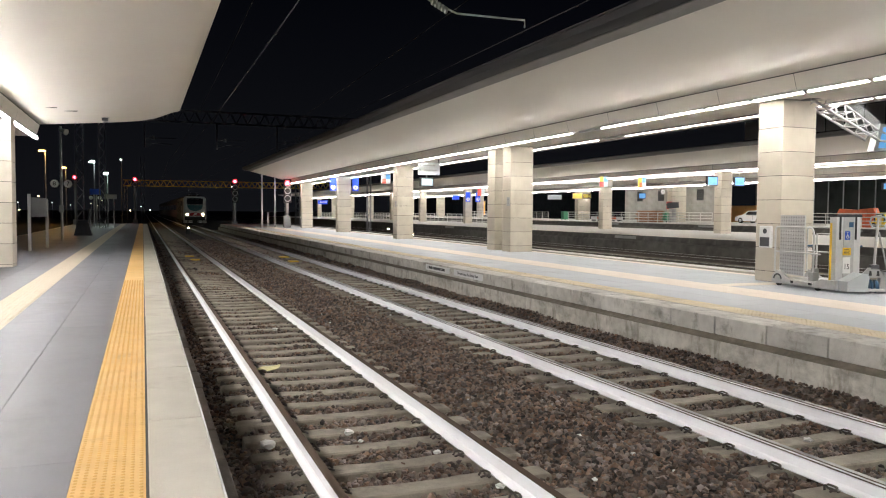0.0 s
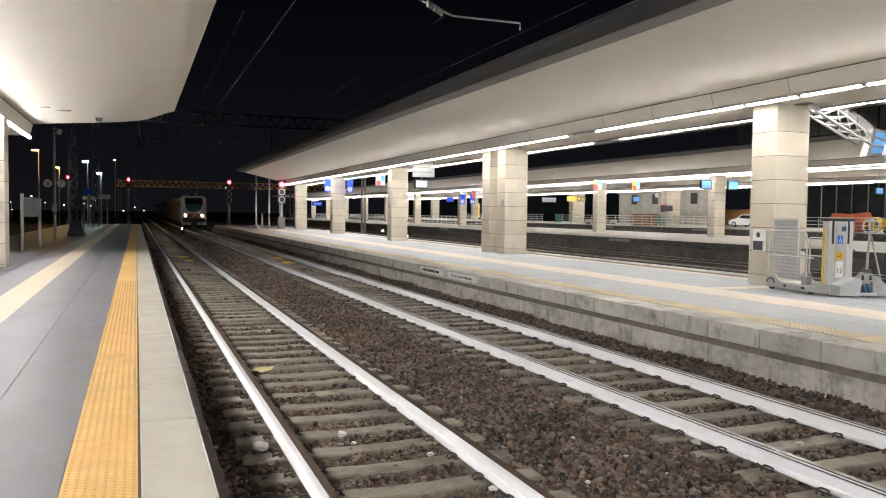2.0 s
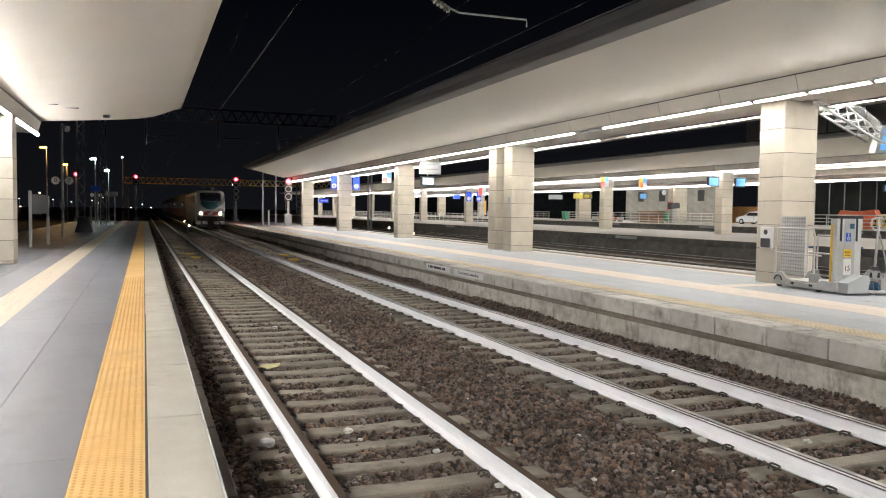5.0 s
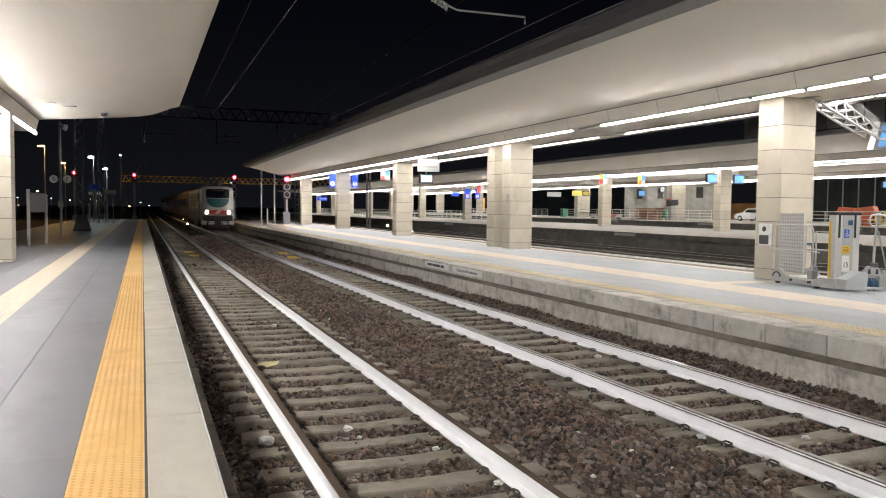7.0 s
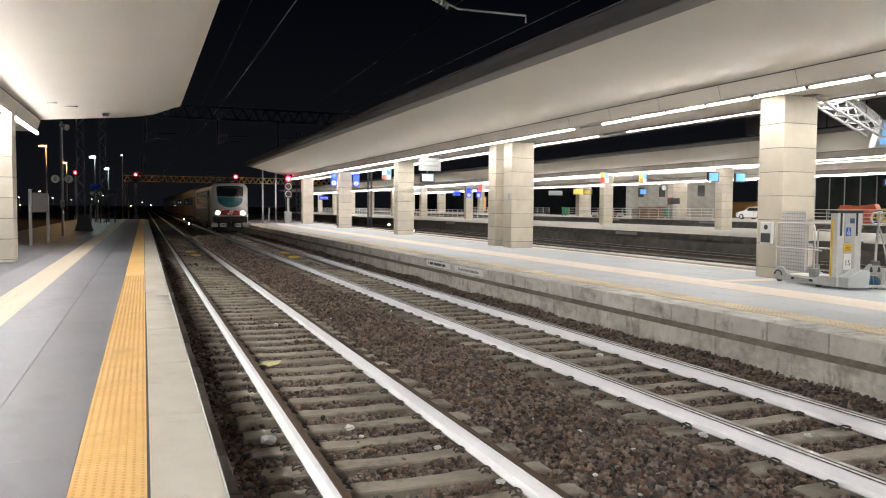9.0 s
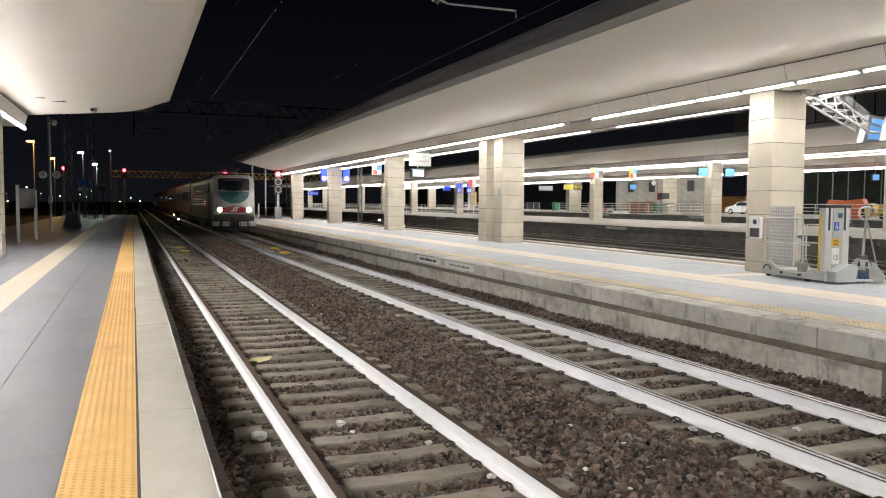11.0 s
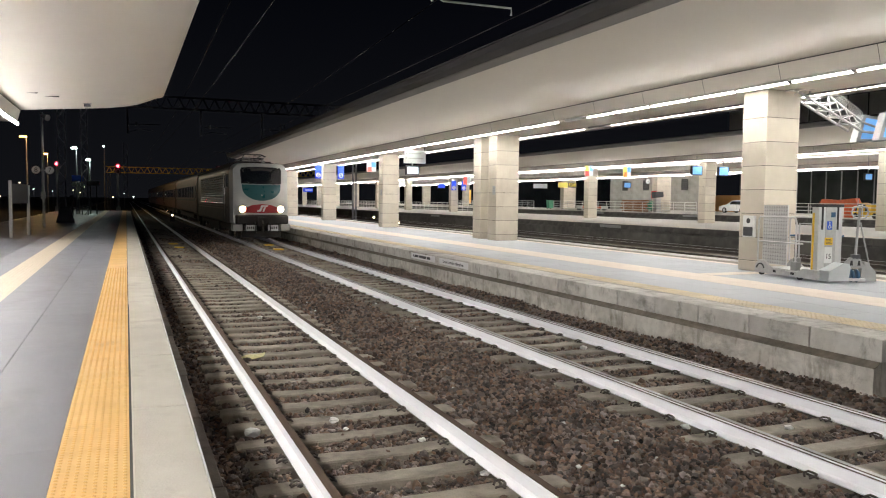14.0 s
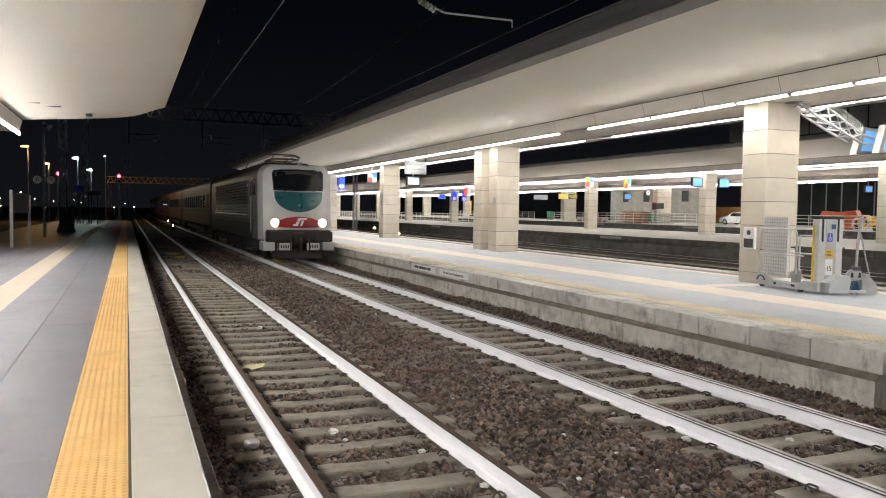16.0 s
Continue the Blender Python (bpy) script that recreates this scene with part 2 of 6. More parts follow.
LITPALE = glow("pale_lit_screen", (0.66, 0.78, 0.82), 0.55)
CABLE_LIT = glow("small_yard_light", (1.0, 0.82, 0.5), 10.0)


# ---- building helpers ----
class Geo:
    """Vertices and faces of one mesh."""

    def __init__(self):
        self.v, self.f, self.m = [], [], []

    def add(self, vs, fs, mi=0):
        o = len(self.v)
        self.v += [tuple(p) for p in vs]
        self.f += [tuple(i + o for i in f) for f in fs]
        self.m += [mi] * len(fs)
        return self

    def box(self, x0, x1, y0, y1, z0, z1, mi=0, ch=0.0):
        if ch:
            pts = []
            for z, e in ((z0, ch), (z0 + ch, 0), (z1 - ch, 0), (z1, ch)):
                pts.append([(x0 + e + ch * 0, y0 + e, z), (x1 - e, y0 + e, z), (x1 - e, y1 - e, z), (x0 + e, y1 - e, z)])
            fs = [(3, 2, 1, 0), (12, 13, 14, 15)]
            for k in range(3):
                for i in range(4):
                    j = (i + 1) % 4
                    fs.append((k * 4 + i, k * 4 + j, k * 4 + 4 + j, k * 4 + 4 + i))
            return self.add([p for r in pts for p in r], fs, mi)
        vs = [(x, y, z) for z in (z0, z1) for x, y in ((x0, y0), (x1, y0), (x1, y1), (x0, y1))]
        return self.add(vs, [(3, 2, 1, 0), (4, 5, 6, 7), (0, 1, 5, 4), (1, 2, 6, 5), (2, 3, 7, 6), (3, 0, 4, 7)], mi)

    def tube(self, pts, r, n=8, mi=0, r2=None):
        pts = [Vector(p) for p in pts]
        rings = []
        for i, p in enumerate(pts):
            d = (pts[min(i + 1, len(pts) - 1)] - pts[max(i - 1, 0)]).normalized()
            a = d.orthogonal().normalized() if i == 0 else (rings_a - d * rings_a.dot(d)).normalized()
            rings_a = a
            b = d.cross(a)
            rad = r if r2 is None else r + (r2 - r) * i / (len(pts) - 1)
            rings.append([p + (a * math.cos(k * math.tau / n) + b * math.sin(k * math.tau / n)) * rad for k in range(n)])
        fs = []
        for i in range(len(pts) - 1):
            for k in range(n):
                j = (k + 1) % n
                fs.append((i * n + k, i * n + j, i * n + n + j, i * n + n + k))
        fs += [tuple(range(n))[::-1], tuple((len(pts) - 1) * n + k for k in range(n))]
        return self.add([p for r_ in rings for p in r_], fs, mi)

    def prism(self, prof, y0, y1, mi=0, axis="y", caps=True):
        """Extrudes a closed outline of (a, z) along y (or, with axis x, of (y, z) along x; with z, of (x, y) up z)."""
        n = len(prof)
        put = {"y": lambda a, b, c: (a, c, b), "x": lambda a, b, c: (c, a, b), "z": lambda a, b, c: (a, b, c)}[axis]
        vs = [put(a, b, c) for c in (y0, y1) for a, b in prof]
        fs = [(i, (i + 1) % n, n + (i + 1) % n, n + i) for i in range(n)]
        if caps:
            fs += [tuple(range(n))[::-1], tuple(range(n, 2 * n))]
        return self.add(vs, fs, mi)

    def disc(self, c, r, h, axis="y", n=24, mi=0):
        d = {"x": (h, 0, 0), "y": (0, h, 0), "z": (0, 0, h)}[axis]
        return self.tube([c, Vector(c) + Vector(d)], r, n, mi)

    def mesh(self, name, mats, smooth=False):
        me = bpy.data.meshes.new(name)
        me.from_pydata(self.v, [], self.f)
        for m in mats if isinstance(mats, (list, tuple)) else [mats]:
            me.materials.append(m)
        if any(self.m):
            me.polygons.foreach_set("material_index", self.m)
        bm = bmesh.new()
        bm.from_mesh(me)
        bmesh.ops.recalc_face_normals(bm, faces=bm.faces)
        bm.to_mesh(me)
        bm.free()
        if smooth:
            me.shade_smooth()
            me.set_sharp_from_angle(angle=radians(35))
        return me


def part(name, geo, material, parent, label="", smooth=False, m=None):
    """Links one mesh as a part under a thing or a part."""
    me = geo.mesh(name, material, smooth) if isinstance(geo, Geo) else geo
    ob = new(name, me)
    ob.parent = parent
    if m is not None:
        ob.matrix_basis = m
    return tagged(ob, label)


def thing(name, label, category, m=None, group="", kind=""):
    ob = new(name)
    if m is not None:
        ob.matrix_basis = m
    return tagged(ob, label, category, group, kind)


def bar(name, p, q, r, material, parent, n=6):
    """One straight round bar between two points, on a mesh that all alike bars share."""
    key = (material.name, n)
    if key not in BARS:
        BARS[key] = Geo().tube([(0, 0, 0), (0, 0, 1)], 1.0, n).mesh(name, material)
    p, q = Vector(p), Vector(q)
    d = q - p
    return part(name, BARS[key], None, parent, m=Matrix.LocRotScale(p, d.to_track_quat("Z", "Y"), (r, r, d.length)))


BARS = {}


def solid(name, geo, material, label, category, m=None, group="", kind="", smooth=False):
    ob = new(name, geo.mesh(name, material, smooth) if isinstance(geo, Geo) else geo)
    if m is not None:
        ob.matrix_basis = m
    return tagged(ob, label, category, group, kind)


def text_mesh(s, size, material, depth=0.002):
    cu = bpy.data.curves.new("writing", "FONT")
    cu.body, cu.size, cu.extrude, cu.align_x, cu.align_y = s, size, depth, "CENTER", "CENTER"
    ob = new("writing", cu)
    bpy.context.view_layer.update()
    me = bpy.data.meshes.new_from_object(ob.evaluated_get(bpy.context.evaluated_depsgraph_get()))
    bpy.data.objects.remove(ob)
    me.materials.clear()
    me.materials.append(material)
    return me


def raw_mesh(name, verts, tris, material):
    me = bpy.data.meshes.new(name)
    me.vertices.add(len(verts))
    me.vertices.foreach_set("co", verts.astype(np.float32).ravel())
    me.loops.add(tris.size)
    me.loops.foreach_set("vertex_index", tris.astype(np.int32).ravel())
    me.polygons.add(len(tris))
    me.polygons.foreach_set("loop_start", np.arange(0, tris.size, 3, dtype=np.int32))
    me.update(calc_edges=True)
    me.shade_flat()
    me.materials.append(material)
    return me


FACE_S = pose(0, 0, 0, 90, 0, 0)      # writing that faces -y
FACE_W = pose(0, 0, 0, 90, 0, -90)    # writing that faces -x

# ---- ground ----
RAIL_A, RAIL_B = 1.391, 5.429          # gauge faces of the left rails of the two tracks
GAUGE, HEADW, SLEEP_GAP = 1.435, 0.072, 0.6
TRACK_X = (RAIL_A + GAUGE / 2, RAIL_B + GAUGE / 2)
PLAT_Z = 0.55


def ground():
    g = Geo()
    g.add([(-1500, -300, -0.30), (1500, -300, -0.30), (1500, 2500, -0.30), (-1500, 2500, -0.30)], [(0, 1, 2, 3)])
    return solid("ground", g, GROUND, "dark brown track ballast bed reaching into the night", "ground", kind="structure")


ground()


def rail_profile():
    h = HEADW / 2
    return [(-0.075, -0.172), (0.075, -0.172), (0.075, -0.162), (0.02, -0.148), (0.009, -0.135), (0.009, -0.052),
            (h - 0.004, -0.04), (h, -0.033), (h, -0.008), (h - 0.008, 0.0), (-h + 0.008, 0.0), (-h, -0.008),
            (-h, -0.021), (-h, -0.033), (-h + 0.004, -0.04), (-0.009, -0.052), (-0.009, -0.064), (-0.009, -0.135), (-0.02, -0.148), (-0.075, -0.162)]


def rail_geo(y0, y1, white, shade_line=False):
    prof = rail_profile()
    g = Geo().prism(prof, y0, y1)
    n = len(prof)
    for i in range(n):
        top = i in (8, 9) or (i == 10 and not shade_line)
        inner = prof[i][0] > 0 and prof[(i + 1) % n][0] > 0
        # face 12: shade under the rail head, put in as a dark strip
        g.m[i] = 1 if top else (2 if inner or not white or i in (10, 12) and shade_line else 0)
    return g


def sleeper_mesh():
    g = Geo()
    xs = [-1.2, -1.15, -0.95, -0.42, -0.25, 0.25, 0.42, 0.95, 1.15, 1.2]
    zt = [-0.185, -0.175, -0.174, -0.174, -0.182, -0.182, -0.174, -0.174, -0.175, -0.185]
    w = [0.125, 0.13, 0.13, 0.13, 0.122, 0.122, 0.13, 0.13, 0.13, 0.125]
    vs = []
    for x, z, b in zip(xs, zt, w):
        vs += [(x, -b - 0.015, -0.33), (x, -b, z - 0.015), (x, -b + 0.015, z), (x, b - 0.015, z), (x, b, z - 0.015), (x, b + 0.015, -0.33)]
    fs = []
    for i in range(len(xs) - 1):
        for k in range(5):
            fs.append((i * 6 + k, i * 6 + k + 1, i * 6 + 7 + k, i * 6 + 6 + k))
    fs += [(0, 1, 2, 3, 4, 5), tuple(54 + k for k in (5, 4, 3, 2, 1, 0))]
    return g.add(vs, fs)


def clip_mesh():
    """A bent spring clip with its shoulder block."""
    g = Geo()
    g.tube([(0.08, -0.03, -0.15), (0.05, -0.06, -0.125), (0.0, -0.055, -0.115), (-0.025, -0.02, -0.12), (-0.02, 0.03, -0.12), (0.015, 0.055, -0.118), (0.05, 0.06, -0.125), (0.085, 0.03, -0.15)], 0.013, 6)
    g.tube([(0.0, -0.07, -0.15), (0.0, 0.07, -0.15)], 0.013, 6)
    g.box(-0.035, 0.02, -0.03, 0.03, -0.18, -0.15)
    return g


SLEEPER_ME, CLIP_ME = sleeper_mesh().mesh("sleeper", SLEEPER), clip_mesh().mesh("rail_clip", CLIP, True)
FIRST_SLEEPER = (6.017 - 16 * SLEEP_GAP, 4.71 - 14 * SLEEP_GAP)


def track(index, name, label):
    cx = TRACK_X[index]
    t = thing(name, label, "railway track", pose(cx, 0, 0), kind="structure")
    for s in (-1, 1):
        part("rail", rail_geo(-12, 420, True, index == 1), [RAILWHITE, RAILTOP if index else RAILOLD, RUST_SHADE], t, "white-painted steel rail with a worn running top", m=pose(s * (GAUGE + HEADW) / 2, 0, 0))
    y, k, far = FIRST_SLEEPER[index], 0, Geo()
    while y < 150:
        if k < 100:
            jit = random.uniform(-0.012, 0.012)
            sl = part("sleeper", SLEEPER_ME, None, t, m=pose(0, y + jit, random.uniform(-0.008, 0.004), 0, 0, random.uniform(-0.4, 0.4)))
            if k < 52:
                for s in (-1, 1):
                    for o in (-1, 1):
                        part("rail_clip", CLIP_ME, None, sl, m=pose(s * (GAUGE + HEADW) / 2 + o * 0.118, 0, -0.046, random.uniform(-6, 6), 0, (0 if o > 0 else 180) + random.uniform(-8, 8)) @ Matrix.Diagonal((0.8, 0.85, 0.8, 1)))
        else:
            far.box(-1.2, 1.2, y - 0.13, y + 0.13, -0.33, -0.18)
        y += SLEEP_GAP
        k += 1
    tagged(part("distant_sleepers", far, SLEEPER, t), kind="stuff")
    return t


track(0, "track_1", "near railway track with white-painted rails on concrete sleepers")
track(1, "track_2", "railway track with white-painted rails beside the far platform")


def plain_track(cx, name):
    t = thing(name, "dark railway track between two platforms", "railway track", pose(cx, 0, 0), kind="structure")
    for s in (-1, 1):
        part("rail", rail_geo(0, 420, False), [CLIP, RAILFAR, CLIP], t, m=pose(s * (GAUGE + HEADW) / 2, 0, 0))
    far = Geo()
    for k in range(230):
        far.box(-1.2, 1.2, 8 + k * 0.6 - 0.13, 8 + k * 0.6 + 0.13, -0.33, -0.2)
    tagged(part("sleepers", far, SLEEPER, t), kind="stuff")


for i, cx in enumerate((17.45, 21.45, 25.5, -8.3)):
    plain_track(cx, "track_%d" % (i + 3))
# Added pale strips stand in for the glints of further rails.
for cx in (19.45, 23.5):
    glint_strip = thing("cable_trough", "long pale strip standing in for glinting rails", "cable trough", pose(cx, 0, -0.3), group="cable troughs")
    part("trough", Geo().box(-0.22, 0.22, 8, 150, 0, 0.16), WALLFAR, glint_strip)
    part("lid", Geo().box(-0.25, 0.25, 8, 150, 0.16, 0.21), SLEEPER, glint_strip)


def rocks(name, x0, x1, y0, y1, density, rmin, rmax, coarse, seed):
    """Loose stones as low rough lumps, kept out of the sleepers."""
    rng = np.random.default_rng(seed)
    n = int((x1 - x0) * (y1 - y0) * density)
    x, y = rng.uniform(x0, x1, n), rng.uniform(y0, y1, n)
    level = np.full(n, -0.222)
    level += 0.075 * np.exp(-((x - 4.13) / 0.55) ** 2) + 0.02 * np.sin(x * 3.1 + y * 0.9) + 0.015 * np.sin(y * 2.3 - x)
    level += 0.095 * np.clip((x - 7.5) / 0.4, 0, 1) - 0.05 * (x < 0.85)
    keep = np.ones(n, bool)
    for cx, f in zip(TRACK_X, FIRST_SLEEPER):
        on = np.abs(x - cx) < 1.22
        ph = np.abs((y - f + 0.3) % SLEEP_GAP - 0.3)
        keep &= ~(on & (ph < 0.135) & (rng.uniform(0, 1, n) > 0.015))
        level[on] -= 0.005
        for s in (-1, 1):
            keep &= np.abs(x - cx - s * (GAUGE + HEADW) / 2) > 0.10
    x, y, level = x[keep], y[keep], level[keep]
    n = len(x)
    if coarse:
        base = np.array([(1, 0, 0), (-1, 0, 0), (0, 1, 0), (0, -1, 0), (0, 0, 1), (0, 0, -1)], float)
        tri = np.array([(0, 2, 4), (2, 1, 4), (1, 3, 4), (3, 0, 4), (2, 0, 5), (1, 2, 5), (3, 1, 5), (0, 3, 5)])
    else:
        p = (1 + 5 ** 0.5) / 2
        base = np.array([(-1, p, 0), (1, p, 0), (-1, -p, 0), (1, -p, 0), (0, -1, p), (0, 1, p), (0, -1, -p), (0, 1, -p), (p, 0, -1), (p, 0, 1), (-p, 0, -1), (-p, 0, 1)], float) / 1.902
        tri = np.array([(0, 11, 5), (0, 5, 1), (0, 1, 7), (0, 7, 10), (0, 10, 11), (1, 5, 9), (5, 11, 4), (11, 10, 2), (10, 7, 6), (7, 1, 8), (3, 9, 4), (3, 4, 2), (3, 2, 6), (3, 6, 8), (3, 8, 9), (4, 9, 5), (2, 4, 11), (6, 2, 10), (8, 6, 7), (9, 8, 1)])
    k = len(base)
    r = rng.uniform(rmin, rmax, n) * np.where(rng.uniform(0, 1, n) < 0.12, 1.35, 1.0)
    v = base[None] * rng.uniform(0.6, 1.4, (n, k, 1)) * rng.uniform(0.6, 1.3, (n, 1, 3))
    a, b = rng.uniform(0, 6.28, n), rng.uniform(-0.9, 0.9, n)
    ca, sa, cb, sb = np.cos(a)[:, None], np.sin(a)[:, None], np.cos(b)[:, None], np.sin(b)[:, None]
    X, Y, Z = v[..., 0], v[..., 1], v[..., 2] * 0.75
    Y, Z = Y * cb - Z * sb, Y * sb + Z * cb
    X, Y = X * ca - Y * sa, X * sa + Y * ca
    P = np.stack([X * r[:, None] + x[:, None], Y * r[:, None] + y[:, None], Z * r[:, None] + (level + rng.uniform(-0.045, 0.026, n))[:, None]], -1)
    T = (tri[None] + (np.arange(n) * k)[:, None, None]).reshape(-1, 3)
    return tagged(new(name, raw_mesh(name, P.reshape(-1, 3), T, BALLAST)), "dark reddish-brown crushed stone ballast between the tracks", "ballast", kind="stuff")


bank = Geo().prism([(7.42, -0.34), (8.005, -0.34), (8.005, -0.14), (7.9, -0.145), (7.55, -0.225)], 6.36, 92)
bank.prism([(7.42, -0.34), (8.39, -0.34), (8.39, -0.14), (7.9, -0.145), (7.55, -0.225)], -12, 6.35)
tagged(new("ballast_shoulder", bank.mesh("ballast_shoulder", BALLAST)), "dark crushed stone banked against the platform wall", "ballast", kind="stuff")
rocks("ballast", 0.5, 8.1, 3.0, 15, 860, 0.018, 0.036, False, 3)
rocks("ballast", 0.5, 8.6, -6, 3.0, 200, 0.03, 0.05, True, 6)
rocks("ballast", 0.5, 8.15, 15, 30, 420, 0.026, 0.042, True, 4)
rocks("ballast", 0.5, 8.15, 30, 62, 110, 0.045, 0.07, True, 5)


# ---- platforms ----
def left_platform():
    p = thing("platform_1", "grey tiled station platform with a yellow tactile strip and pale stone edge", "platform", kind="structure")
    y0, y1 = -10.0, 94.0
    part("platform_body", Geo().prism([(-6.6, -0.3), (0.22, -0.3), (0.22, 0.36), (0.30, 0.40), (0.30, 0.535), (-6.6, 0.535)], y0, y1), WALLCON, p, "dark concrete platform body")
    part("joint_bed", Geo().box(-6.6, 0.39, y0, y1, 0.536, 0.541), JOINT, p)
    # stone edge
    me = Geo().box(0.008, 0.4, 0.004, 2.016, 0.40, PLAT_Z, ch=0.012).mesh("edge_slab", COPING)
    for k in range(48):
        part("edge_slab", me, None, p, m=pose(0 if k > 8 else 0.006, 12.08 - 2.02 * 9 + 2.02 * k, 0))
    # yellow warning strip with studs
    me = Geo().box(-0.4, 0.0, 0.001, 0.402, 0.50, PLAT_Z - 0.001).mesh("tactile_tile", YELLOW)
    for k in range(258):
        part("tactile_tile", me, None, p, m=pose(0, -9.77 + k * 0.403, 0))
    studs = Geo()
    for j in range(300):
        for i in range(8):
            c = (-0.375 + i * 0.05, 3.2 + j * 0.0504 + (i % 2) * 0.0252, PLAT_Z - 0.002)
            r1, r2 = 0.0138, 0.0085
            vs = [(c[0] + r1 * math.cos(a), c[1] + r1 * math.sin(a), c[2]) for a in [q * math.pi / 3 for q in range(6)]]
            vs += [(c[0] + r2 * math.cos(a), c[1] + r2 * math.sin(a), c[2] + 0.0055) for a in [q * math.pi / 3 for q in range(6)]]
            studs.add(vs, [(q, (q + 1) % 6, 6 + (q + 1) % 6, 6 + q) for q in range(6)] + [tuple(range(6, 12))])
    tagged(part("tactile_studs", studs, STUD, p), kind="stuff")
    # pale guide strip
    me = Geo()
    me.box(-2.25, -1.72, 0.001, 0.598, 0.50, PLAT_Z - 0.003)
    for i in range(7):
        me.box(-2.215 + i * 0.07, -2.18 + i * 0.07, 0.004, 0.595, PLAT_Z - 0.004, PLAT_Z + 0.001)
    me = me.mesh("guide_tile", PALE)
    for k in range(150):
        part("guide_tile", me, None, p, m=pose(0, 5.0 + k * 0.6, 0))
    # grey floor tiles
    cols = [(-1.03, -0.403), (-1.717, -1.036), (-2.90, -2.253), (-3.55, -2.906), (-4.2, -3.556), (-4.85, -4.206), (-5.5, -4.856), (-6.6, -5.506)]
    rest = Geo()
    for c, (a, b) in enumerate(cols):
        me = Geo().box(a, b - 0.001, 0.0012, 1.1988, 0.50, PLAT_Z - 0.002).mesh("floor_tile", TILE)
        for k in range(76):
            y = 2.8 + k * 1.2 + (0.6 if c % 2 else 0)
            if k < 37:
                part("floor_tile", me, None, p, m=pose(0, y, random.uniform(-0.0006, 0.0006)))
            else:
                rest.box(a, b - 0.001, y + 0.003, y + 1.197, 0.50, PLAT_Z - 0.002)
    tagged(part("distant_floor_tiles", rest, TILE, p), kind="stuff")
    me = Geo().box(0.20, 0.67, 0.006, 0.994, -0.32, -0.10, ch=0.012).mesh("footing_block", FOOTING)
    for k in range(64):
        part("footing_block", me, None, p, m=pose(random.uniform(-0.01, 0.012), -4 + k * 1.0, random.uniform(-0.012, 0.008)))
    part("edge_lip", Geo().box(0.4, 0.411, y0, y1, 0.47, PLAT_Z - 0.004), WHITEP, p, "thin pale lip along the stone edge")
    part("near_floor", Geo().box(-6.6, -0.403, y0, 5.2, 0.50, PLAT_Z - 0.007), TILE, p)


left_platform()


